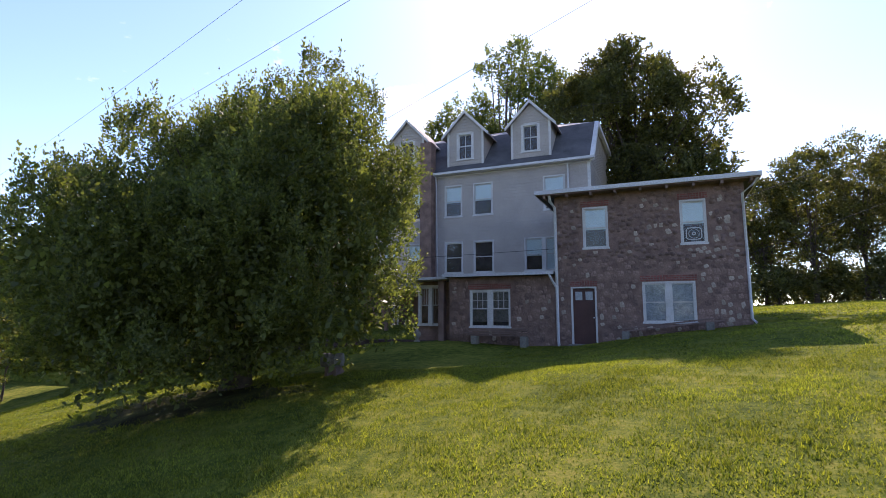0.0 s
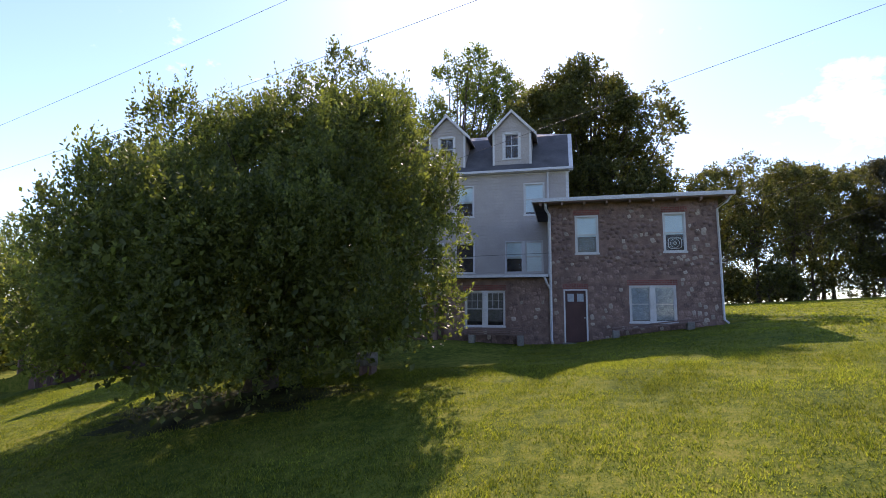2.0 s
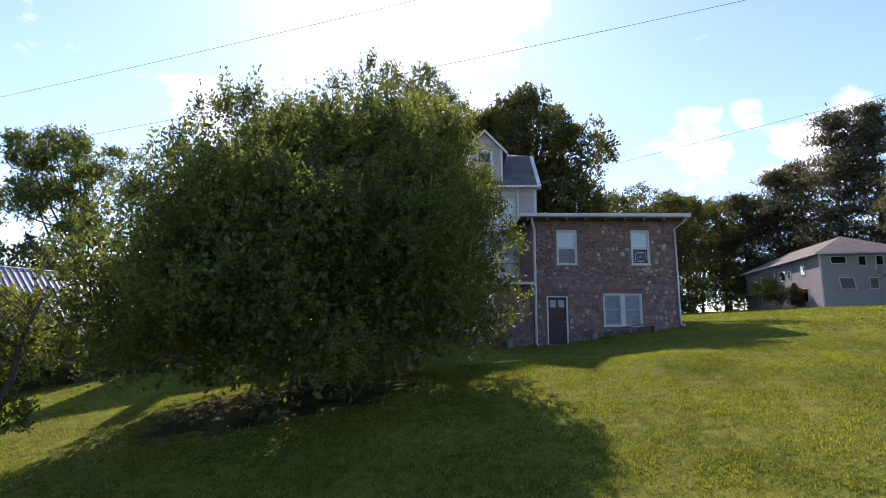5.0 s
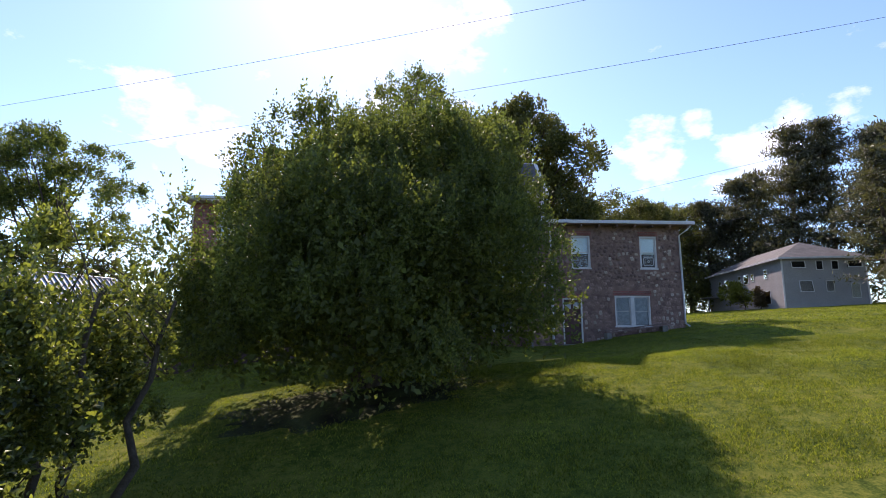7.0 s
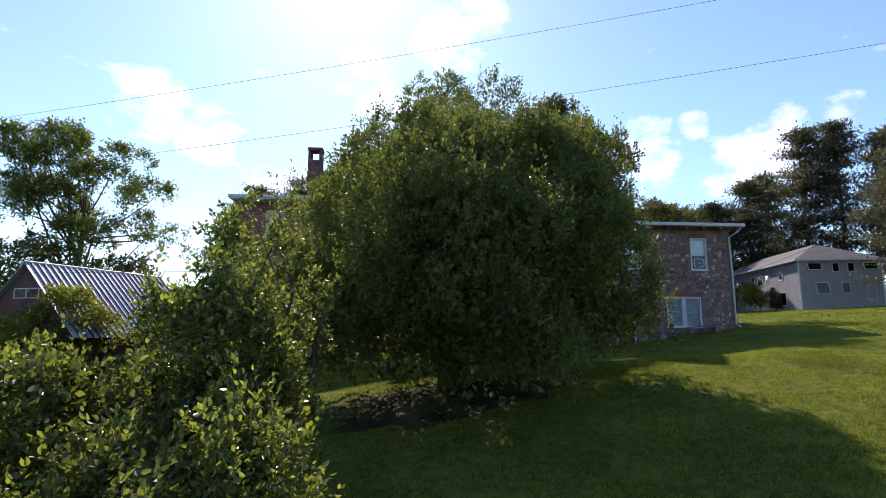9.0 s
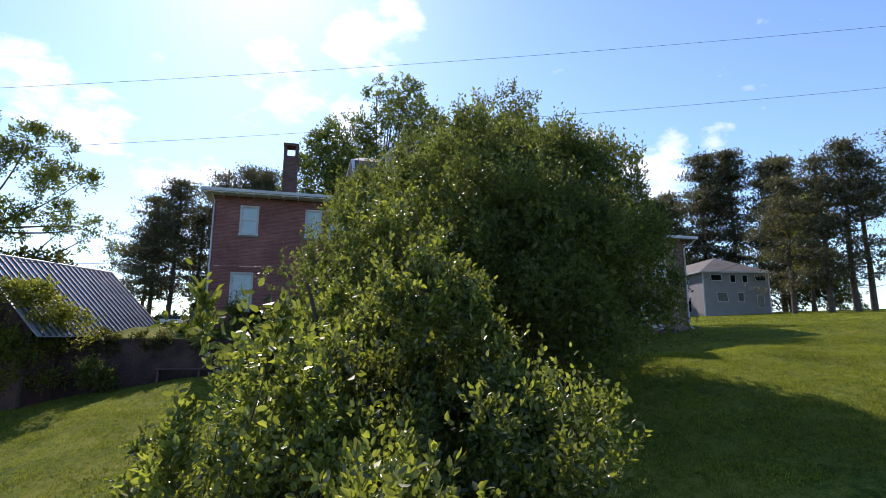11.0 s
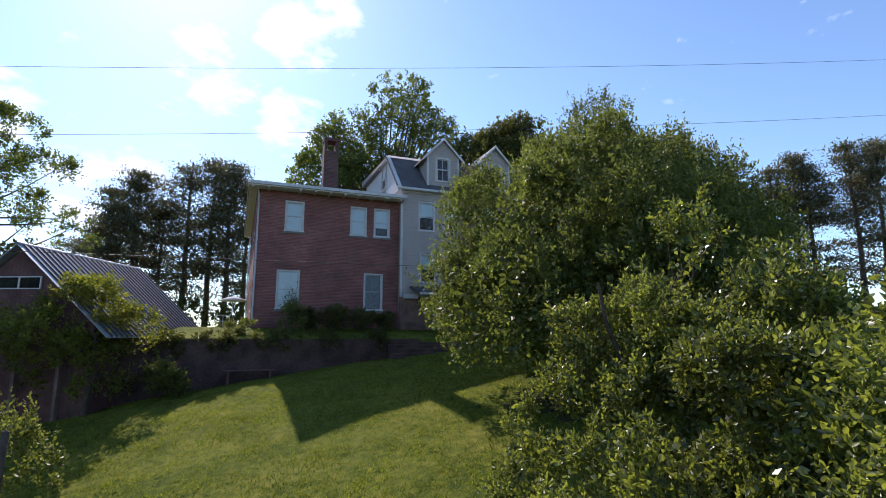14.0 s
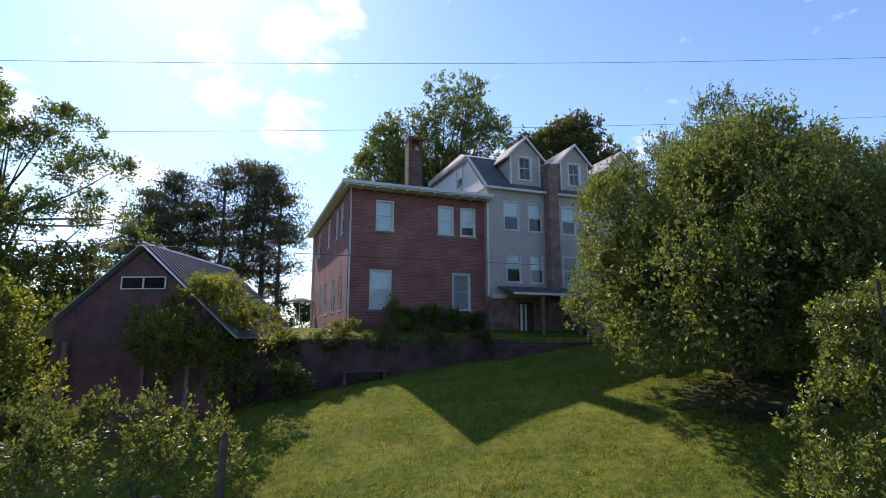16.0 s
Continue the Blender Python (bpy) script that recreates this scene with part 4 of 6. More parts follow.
for f in ((ring[0], ring[1], r1), (ring[1], ring[2], r2, r1), (ring[2], ring[3], r2), (ring[3], ring[0], r1, r2), (ring[3], ring[2], ring[1], ring[0])):
    bm.faces.new(f)
bm.transform(FH)
part("roof", bm, FARROOF, far_house, "brown shingled hipped roof")
bm = bmesh.new()
box(bm, -e - 0.05, FW + e + 0.05, -e - 0.05, -e, FT - 0.18, FT + 0.04)
box(bm, -e - 0.05, -e, -e, FL + e, FT - 0.18, FT + 0.04)
bm.transform(FH)
part("fascia", bm, GUTTER, far_house)
for p in ((-0.06, 0.12, -0.06, -0.005, -0.3, FT), (FW - 0.12, FW + 0.06, -0.06, -0.005, -0.3, FT)):
    bm = bmesh.new()
    box(bm, *p)
    bm.transform(FH)
    part("corner_board", bm, TRIM, far_house)


def far_window(u0, u1, z0, z1, side, tilt=0.0, back=None):
    """A white-framed window on the far house; tilt swings an awning sash outwards in degrees."""
    frame_bm, pane_bm, dark_bm = bmesh.new(), bmesh.new(), bmesh.new()
    for a, b, c, d in ((u0, u1, z1 - 0.07, z1), (u0, u1, z0, z0 + 0.07), (u0, u0 + 0.07, z0 + 0.07, z1 - 0.07), (u1 - 0.07, u1, z0 + 0.07, z1 - 0.07)):
        box(frame_bm, a, b, -0.07, -0.025, c, d)
    box(pane_bm, u0 + 0.06, u1 - 0.06, -0.055, -0.045, z0 + 0.06, z1 - 0.06)
    # sheet painted as the room's shade, unless back gives a curtain
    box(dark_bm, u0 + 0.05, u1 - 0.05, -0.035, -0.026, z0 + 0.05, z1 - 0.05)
    if tilt:
        swing = Matrix.Translation((0, -0.06, z1)) @ Matrix.Rotation(radians(-tilt), 4, "X") @ Matrix.Translation((0, 0, -z1))
        frame_bm.transform(swing)
        pane_bm.transform(swing)
    w = None
    for q, m, nm in ((frame_bm, TRIM, "window"), (pane_bm, FAINTGLASS, "pane"), (dark_bm, back or DARKROOM, "pane_backing")):
        if side:
            q.transform(Matrix(((0, 1, 0, 0), (1, 0, 0, 0), (0, 0, 1, 0), (0, 0, 0, 1))))
        q.transform(FH)
        ob = part(nm, q, m, far_house if w is None else w)
        w = w or ob


for u0, u1, z0, z1 in ((1.0, 2.6, 4.8, 5.7), (3.8, 4.6, 4.6, 5.7), (5.5, 6.3, 4.6, 5.7), (7.2, 8.8, 4.8, 5.7), (1.7, 3.2, 1.9, 3.3), (4.7, 5.6, 2.0, 3.3), (7.4, 8.4, 1.2, 3.0)):
    far_window(u0, u1, z0, z1, False, 13 if u1 - u0 > 1.4 else 0, BLIND if u0 > 7.3 else SHEER if z0 < 3 else None)
for u0, u1, z0, z1 in ((3.6, 4.6, 3.9, 5.2), (7.4, 8.3, 3.9, 5.0), (9.0, 10.6, 3.7, 5.1), (11.4, 12.4, 3.9, 5.1), (16.5, 17.4, 3.9, 5.0), (18.6, 19.6, 3.9, 5.0), (3.2, 4.6, 0.7, 2.4)):
    far_window(u0, u1, z0, z1, True)
bm = bmesh.new()
box(bm, -2.2, -0.02, 18.5, 21.5, 2.4, 2.6)
box(bm, -2.1, -1.95, 18.6, 18.75, -0.6, 2.4)
bm.transform(FH)
part("porch", bm, FARROOF, far_house, "small porch at the side door")

# ---- trees ----
def cards(rng, p, d, L, slim, round_leaf=False):
    """Leaf blades that start at p and point along d: four corners each, or two halves of an oval folded along the midrib."""
    n = len(p)
    q = np.cross(d, rng.normal(size=(n, 3)))
    q /= np.linalg.norm(q, axis=1)[:, None] + 1e-9
    fold = np.cross(d, q) * (L * rng.uniform(-0.15, 0.25, n))[:, None]
    L = L[:, None]
    if round_leaf:
        curl = np.cross(d, q) * L * 0.12
        w1, w2 = q * L * slim * 0.44, q * L * slim * 0.38
        a, b, tip = p + d * L * 0.25 + fold, p + d * L * 0.66 + fold * 1.2, p + d * L - curl
        v = np.stack([p, a + w1, b + w2, tip, b - w2, a - w1], 1).reshape(-1, 3)
        k = np.arange(n)[:, None] * 6
        return v, np.concatenate([k + np.array([[0, 1, 2, 3]]), k + np.array([[0, 3, 4, 5]])])
    m = p + d * L * 0.45
    v = np.stack([p, m + q * L * slim * 0.5 + fold, p + d * L, m - q * L * slim * 0.5 + fold], 1).reshape(-1, 3)
    return v, np.arange(n * 4).reshape(-1, 4)


def unit(a):
    return a / (np.linalg.norm(a, axis=1)[:, None] + 1e-9)


def twig_leaves(rng, p, d, length, per, size, slim, up, out=0.7, rough=0.35, along=0.55, round_leaf=False):
    """Twigs that grow from p outwards and upwards, with leaves set along them."""
    n = len(p)
    axis = unit(d * out + np.array([0, 0, up]) + rng.normal(size=(n, 3)) * rough)
    ln = length * rng.uniform(0.55, 1.35, n)
    a, b, c = np.repeat(axis, per, 0), np.repeat(p, per, 0), np.repeat(ln, per)
    t = rng.uniform(0.0, 1.0, n * per)
    side = unit(rng.normal(size=(n * per, 3)))
    base = b + a * (c * t)[:, None] + side * (0.25 * size)
    way = unit(a * along + side * 0.9 + np.array([0, 0, 0.1]))
    return cards(rng, base, way, size * rng.uniform(0.65, 1.25, n * per), slim, round_leaf)


def puff_points(rng, lobes, puffs, count, zmin, small=(0.26, 0.42)):
    """Points and outward ways on many small puffs that sit on the surface of the crown's lobes."""
    lob = np.array(lobes, float)
    area = lob[:, 3] * lob[:, 4] + lob[:, 4] * lob[:, 5] + lob[:, 3] * lob[:, 5]
    k = rng.choice(len(lob), size=puffs, p=area / area.sum())
    d = unit(rng.normal(size=(puffs, 3)))
    d[:, 2] = np.where(d[:, 2] < -0.5, -d[:, 2], d[:, 2])
    mean = lob[k, 3:6].mean(1)
    r = mean * rng.uniform(*small, puffs)
    c = lob[k, :3] + d * lob[k, 3:6] * rng.uniform(0.6, 0.86, puffs)[:, None]
    ok = c[:, 2] > zmin
    c, r, d = c[ok], r[ok], d[ok]
    j = rng.choice(len(c), size=count, p=r ** 2 / (r ** 2).sum())
    e = unit(rng.normal(size=(count, 3)) + d[j] * 0.8)
    p = c[j] + e * (r[j] * rng.uniform(0.55, 1.0, count))[:, None]
    keep = p[:, 2] > zmin + rng.random(count) * 0.4
    return p[keep], e[keep], c


def limbs(rng, base, top_z, targets, r0, lean=(0, 0), slim=0.42, low=0.3, bend=0.05):
    """A trunk and limbs that bend out towards their targets."""
    base = np.array(base, float)
    head = np.array([base[0] + lean[0], base[1] + lean[1], top_z])
    ts = np.linspace(0, 1, 7)[:, None]
    wob = rng.normal(size=(7, 3)) * bend * np.array([1, 1, 0])
    trunk = base + (head - base) * ts + wob
    trunk[0] = base - np.array([0, 0, 0.3])
    rad = r0 * (1 - 0.72 * ts[:, 0])
    rad[0] *= 1.5
    lines = []
    for t in targets:
        i = rng.uniform(low, 0.95)
        a = base + (head - base) * i
        if low > 0.4 and t[2] - a[2] < 0.55 * math.hypot(t[0] - a[0], t[1] - a[1]):
            continue
        mid = (a + t) / 2 + np.array([0, 0, -0.12]) * np.linalg.norm(t - a) * rng.uniform(-0.5, 1.2) + rng.normal(size=3) * 0.12
        u = np.linspace(0, 1, 6)[:, None]
        pts = (1 - u) ** 2 * a + 2 * u * (1 - u) * mid + u ** 2 * t
        lines.append((pts, np.linspace(r0 * slim * (1 - 0.5 * i), r0 * 0.05 + 0.004, 6)))
    return (trunk, rad), lines


def broadleaf(name, label, base, lobes, twigs, per, size, length, leafmat, zmin, r0, seed, head=None, puffs=60, up=0.35, boughs=26, slim=0.55, bark=None, category="tree", group="", stems=1, fill=0, fill_size=0.2, shoots=0, shoot_len=0.7, small=(0.26, 0.42), foot=0.4, rough=0.35, spire=8, fill_to=0.7, clear=0.0, round_leaf=False):
    """A tree or shrub: trunk, limbs to its puffs of foliage, twigs with leaves, and leaves deep inside the crown."""
    rng = np.random.default_rng(seed)
    lobes = [tuple(q) if len(q) == 6 else (*q[:3], q[3], q[3], q[3]) for q in lobes]
    t = thing(name, base, label, category, group)
    p, d, c = puff_points(rng, lobes, puffs, twigs, zmin, small)
    if clear:
        # the crown's underside follows the slope, ragged, at this height over the ground
        front = clear - (clear - 0.3) * smooth(10.5, 12.8, p[:, 1])
        droop = front + 0.35 * np.sin(p[:, 0] * 2.3 + 1.0) * np.sin(p[:, 1] * 1.9) + rng.normal(size=len(p)) * 0.22
        keep = p[:, 2] > ground_z(p[:, 0], p[:, 1]) + droop
        p, d = p[keep], d[keep]
        c = c[c[:, 2] > ground_z(c[:, 0], c[:, 1]) + clear]
    vs, fs = [], []
    v, f = twig_leaves(rng, p, d, length, per, size, slim, up, 0.7, rough, 0.55, round_leaf)
    vs.append(v)
    fs.append(f)
    if shoots:
        high = np.where(d[:, 2] > 0.15)[0]
        k = np.repeat(rng.choice(high, min(shoots // spire, len(high)), replace=False), spire)
        ln = np.tile(np.linspace(1.25, 0.45, spire), len(k) // spire)
        q = p[k] + rng.normal(size=(len(k), 3)) * np.array([0.11, 0.11, 0.06]) * shoot_len
        q[:, 2] += 0.25 * shoot_len * (ln - 0.6)
        v, f = twig_leaves(rng, q, d[k], shoot_len * ln, per, size, slim, 1.7, 0.35, 0.14, 1.0, round_leaf)
        vs.append(v)
        fs.append(f)
    if fill:
        lob = np.array(lobes, float)
        vol = lob[:, 3] * lob[:, 4] * lob[:, 5]
        k = rng.choice(len(lob), size=fill, p=vol / vol.sum())
        q = lob[k, :3] + unit(rng.normal(size=(fill, 3))) * lob[k, 3:6] * rng.uniform(0.05, fill_to, fill)[:, None]
        q = q[q[:, 2] > (ground_z(q[:, 0], q[:, 1]) + clear - (clear - 0.3) * smooth(10.5, 12.8, q[:, 1]) if clear else zmin)]
        v, f = cards(rng, q, unit(rng.normal(size=q.shape)), fill_size * rng.uniform(0.6, 1.3, len(q)), 0.6)
        vs.append(v)
        fs.append(f)
    off = np.cumsum([0] + [len(v) for v in vs[:-1]])
    array_part("crown", np.concatenate(vs), np.concatenate([f + o for f, o in zip(fs, off)]), leafmat, t, kind="stuff")
    top = head if head is not None else float(np.array(lobes)[:, 2].max())
    targets = c[rng.choice(len(c), min(boughs, len(c)), replace=False)]
    allb = []
    for s in range(stems):
        o = (0, 0) if stems == 1 else (foot * math.cos(s * 2.4 + 0.6), foot * math.sin(s * 2.4 + 0.6))
        trunk, br = limbs(rng, (base[0] + o[0] * 0.5, base[1] + o[1] * 0.5, base[2]), top, targets[s::stems], r0, o, *((0.42, 0.3, 0.05) if stems == 1 else (0.22, 0.5, 0.09)))
        tubes("trunk", [trunk], bark or BARK, t, sides=9)
        allb += br
    tubes("limb", allb, bark or BARK, t, sides=5, kind="stuff")
    return t


def pine(base, h, seed, crown_from=0.35, width=3.2, tufts=420, label="tall dark pine with layered ragged boughs", lean=0.0, per=22, size=0.5, stub=True):
    rng = np.random.default_rng(seed)
    t = thing("pine_tree", base, label, "pine tree", "row of pines")
    bx, by, bz = base
    ts = np.linspace(0, 1, 8)
    trunk = np.stack([bx + lean * ts * h + rng.normal(size=8) * 0.08, by + rng.normal(size=8) * 0.08, bz - 0.3 + ts * (h + 0.2)], 1)
    tubes("trunk", [(trunk, 0.028 * h * (1 - 0.85 * ts) * 0.6 + 0.03)], PINEBARK, t, sides=8)
    lines, cent, spr = [], [], []
    z = crown_from
    while z < 0.98:
        k = (z - crown_from) / (1 - crown_from)
        reach = width * (0.55 + 0.75 * math.sin(math.pi * min(1, 0.25 + k * 0.75)) ** 1.2 - 0.4 * k)
        for j in range(rng.integers(4, 8)):
            a = rng.uniform(0, 2 * math.pi)
            if per < 25 and rng.random() < 0.08 + 0.5 * (1 - k) ** 2:
                continue
            L = reach * rng.uniform(0.25, 1.0) ** 0.8 * (1.35 if rng.random() < 0.2 else 1.0)
            s = np.array([np.interp(z, ts, trunk[:, i]) for i in range(3)])
            e = s + np.array([math.cos(a) * L, math.sin(a) * L, L * rng.uniform(-0.05, 0.6)])
            m = (s + e) / 2 - np.array([0, 0, L * 0.08])
            u = np.linspace(0, 1, 5)[:, None]
            pts = (1 - u) ** 2 * s + 2 * u * (1 - u) * m + u ** 2 * e
            lines.append((pts, np.linspace(0.006 * h * 0.5, 0.015, 5)))
            for q in range(rng.integers(4, 9)):
                f = rng.uniform(0.25, 1.1)
                cent.append(s + (e - s) * f + rng.normal(size=3) * np.array([0.35, 0.35, 0.12]) * (h / 20))
                spr.append(np.array([0.62, 0.62, 0.19]) * (h / 20) * rng.uniform(0.7, 1.4))
        z += rng.uniform(0.02, 0.075)
    if stub:
        for j in range(7):
            a, zz = rng.uniform(0, 6.28), rng.uniform(0.15, crown_from)
            s = np.array([np.interp(zz, ts, trunk[:, i]) for i in range(3)])
            L = rng.uniform(0.6, 2.2)
            e = s + np.array([math.cos(a) * L, math.sin(a) * L, rng.uniform(-0.2, 0.4)])
            lines.append((np.linspace(s, e, 3), np.array([0.035, 0.025, 0.012])))
    tubes("bough", lines, PINEBARK, t, sides=4, kind="stuff")
    cent, spr = np.array(cent), np.array(spr)
    n = len(cent) * per
    q = np.repeat(cent, per, 0) + rng.normal(size=(n, 3)) * np.repeat(spr, per, 0)
    v, f = cards(rng, q, unit(rng.normal(size=(n, 3)) + np.array([0, 0, 0.45])), size * rng.uniform(0.6, 1.3, n), 0.3)
    array_part("crown", v, f, NEEDLE, t, kind="stuff")
    return t


def gz(x, y):
    return float(ground_z(x, y))


# the big dense tree on the lawn
SKIRT = [(-16.4, 9.9, 1.2, 1.6, 1.4, 1.2), (-13.6, 8.9, 1.4, 2.2, 1.4, 1.0), (-11.3, 8.9, 1.5, 2.0, 1.3, 1.0), (-9.4, 10.2, 1.8, 1.9, 1.5, 1.3), (-11.0, 12.6, 2.0, 3.0, 1.6, 1.2), (-16.2, 12.4, 1.6, 1.8, 1.6, 1.3),
         (-17.8, 11.2, 1.35, 1.35, 1.4, 1.25), (-17.5, 12.7, 2.5, 1.4, 1.3, 1.5), (-17.2, 10.4, 2.7, 1.2, 1.2, 1.3), (-8.2, 10.4, 2.0, 1.2, 1.2, 1.1), (-16.4, 12.4, 4.4, 1.2, 1.2, 1.3),
         (-14.6, 13.4, 1.5, 2.4, 1.2, 1.3), (-11.5, 13.8, 1.7, 2.4, 1.2, 1.3), (-8.8, 13.2, 1.9, 1.6, 1.2, 1.2), (-18.0, 8.7, 1.5, 1.1, 1.1, 1.1), (-17.5, 8.9, 3.1, 0.9, 0.9, 1.0), (-17.4, 9.9, 4.9, 0.75, 0.7, 0.7), (-17.9, 9.8, 4.1, 0.7, 0.7, 0.7), (-17.3, 10.0, 3.3, 1.0, 1.0, 1.0), (-7.5, 9.5, 1.6, 0.8, 0.7, 0.6), (-18.5, 11.3, 2.4, 1.0, 1.0, 1.2), (-18.1, 12.2, 3.2, 0.9, 0.9, 0.9),
         (-7.3, 11.0, 1.9, 0.8, 0.8, 0.7), (-7.3, 10.2, 3.3, 1.0, 0.9, 1.1), (-7.1, 10.1, 2.2, 0.9, 0.8, 0.8), (-7.8, 10.3, 4.6, 0.9, 0.9, 0.9), (-12.4, 10.4, 1.0, 2.6, 1.2, 0.8), (-10.2, 10.2, 1.1, 1.8, 1.0, 0.7), (-14.4, 9.6, 0.7, 1.8, 1.0, 0.7)]
broadleaf("big_tree", "large dense rounded dark green tree with upright shoots over bare earth", (-12.6, 12.2, gz(-12.6, 12.2)),
          [(-13.0, 12.0, 5.3, 2.6), (-10.0, 10.2, 3.5, 2.6), (-13.9, 8.4, 3.7, 2.3), (-15.1, 12.3, 2.3, 2.5), (-9.7, 13.2, 6.5, 2.5), (-10.9, 12.9, 2.6, 2.5), (-15.4, 13.2, 5.0, 2.3), (-12.4, 8.1, 3.2, 2.5),
           (-10.6, 10.5, 5.6, 2.5), (-12.4, 12.9, 6.5, 2.5), (-14.2, 9.2, 2.8, 2.2), (-9.4, 12.9, 3.8, 2.5), (-13.9, 9.9, 5.6, 2.3), (-16.0, 13.5, 2.6, 2.3), (-8.0, 11.4, 4.0, 1.6), (-10.0, 13.6, 8.0, 1.7),
           (-9.1, 9.3, 2.6, 1.8), (-13.0, 13.6, 7.4, 1.7), (-9.4, 11.4, 5.6, 2.4), (-15.3, 11.4, 5.2, 1.6), (-15.4, 9.9, 2.0, 2.0), (-11.2, 13.2, 9.3, 1.4), (-12.0, 8.6, 1.5, 2.2), (-7.9, 11.0, 2.2, 1.6), (-16.8, 12.4, 2.4, 1.4), (-8.0, 12.4, 5.3, 1.4),
           (-17.4, 9.2, 4.5, 0.75), (-16.9, 9.4, 3.2, 1.1), (-16.7, 9.6, 1.5, 1.4), (-17.2, 8.6, 2.0, 1.0), (-17.6, 9.6, 2.4, 1.1), (-16.9, 9.0, 3.6, 0.95), (-18.1, 10.2, 2.0, 1.05), (-17.3, 9.9, 1.2, 1.1)] + SKIRT,
          25000, 9, 0.102, 0.34, LEAF_BIG, -0.4, 0.24, 11, head=4.6, puffs=760, boughs=80, stems=2, foot=0.5, fill=27000, fill_size=0.19, fill_to=0.82, shoots=7800, shoot_len=0.66, small=(0.2, 0.36), up=0.85, rough=0.26, spire=6, clear=0.5)

# young pear trees and suckers near the path
broadleaf("pear_tree", "young pear tree with shiny leaves and open ragged crown", (-16.7, 5.0, gz(-16.7, 5.0)),
          [(-16.75, 4.0, 3.6, 0.28, 0.3, 0.5), (-17.05, 4.25, 3.15, 0.36, 0.38, 0.45), (-16.4, 4.45, 2.9, 0.38, 0.38, 0.5), (-16.3, 5.7, 0.4, 0.75, 0.7, 0.8), (-16.6, 6.3, 0.95, 0.5, 0.45, 0.55), (-17.0, 4.1, 2.75, 0.35, 0.4, 0.55), (-17.1, 4.4, 1.9, 0.7, 0.75, 0.7), (-16.6, 3.1, 2.6, 0.4, 0.45, 0.6), (-16.7, 3.1, 1.8, 0.55, 0.55, 0.6), (-16.5, 5.9, 1.9, 0.6, 0.6, 0.6), (-17.1, 4.3, 0.6, 1.1, 1.2, 1.0), (-17.3, 5.6, 0.9, 0.9, 0.95, 1.0), (-16.2, 5.4, 1.4, 0.7, 0.75, 0.7), (-16.6, 2.9, 1.2, 1.0, 0.85, 1.0),
           (-18.3, 2.3, 0.6, 0.8, 0.8, 0.7), (-19.0, 2.7, -0.1, 0.75, 0.75, 0.7), (-16.2, 2.8, 0.4, 0.8, 0.8, 0.9), (-18.2, 4.6, 0.0, 1.0, 1.0, 1.0), (-18.2, 5.8, 1.3, 0.55, 0.6, 0.7), (-18.6, 5.9, 0.45, 0.4, 0.4, 0.4), (-18.5, 2.4, -0.8, 1.1, 1.1, 0.8),
           (-18.5, 5.3, 0.45, 0.55, 0.55, 0.55), (-15.9, 4.2, 2.0, 0.65, 0.75, 0.75), (-19.4, 3.6, -0.9, 0.9, 0.9, 0.8), (-19.6, 5.1, -0.9, 0.7, 0.7, 0.6), (-19.2, 5.75, -0.35, 0.55, 0.55, 0.6), (-15.8, 3.5, 0.8, 0.7, 0.7, 0.8), (-18.5, 1.35, 0.75, 0.5, 0.5, 0.55), (-18.7, 1.5, -0.15, 0.7, 0.65, 0.7), (-18.9, 1.6, -1.1, 0.8, 0.7, 0.7), (-17.7, 1.7, 1.2, 0.55, 0.55, 0.6), (-17.6, 1.8, 0.3, 0.8, 0.7, 0.7)],
          6700, 10, 0.078, 0.30, LEAF_PEAR, -2.2, 0.095, 21, head=2.4, puffs=185, boughs=60, stems=3, fill=7000, fill_size=0.12, fill_to=0.6, shoots=900, shoot_len=0.42, small=(0.22, 0.38), up=0.8, foot=0.9, rough=0.25, spire=5, slim=0.6, round_leaf=True)
broadleaf("pear_tree", "low leafy pear thicket with fresh pale green shoots", (-16.6, 0.9, gz(-16.6, 0.9)),
          [(-17.1, 0.7, -0.5, 0.9, 0.85, 0.9), (-15.9, 0.9, -0.7, 0.8, 0.85, 0.9), (-15.8, 2.4, -1.1, 0.8, 0.8, 0.8), (-15.5, 0.2, -1.1, 0.75, 0.75, 0.8), (-16.8, 2.0, -1.0, 1.0, 1.0, 0.9), (-16.2, 0.5, 0.4, 0.6, 0.5, 0.6), (-15.5, 1.0, 0.35, 0.6, 0.6, 0.6), (-16.0, 1.9, 0.4, 0.7, 0.7, 0.7), (-15.9, 2.7, 0.3, 0.6, 0.65, 0.7), (-15.9, 1.6, -0.2, 0.9, 0.9, 0.9)],
          2800, 10, 0.073, 0.34, LEAF_PEAR, -2.7, 0.034, 22, head=0.4, puffs=105, boughs=38, stems=3, fill=3000, fill_size=0.08, fill_to=0.6, shoots=700, shoot_len=0.5, small=(0.2, 0.36), up=0.8, foot=1.1, rough=0.25, spire=5, slim=0.6, round_leaf=True)
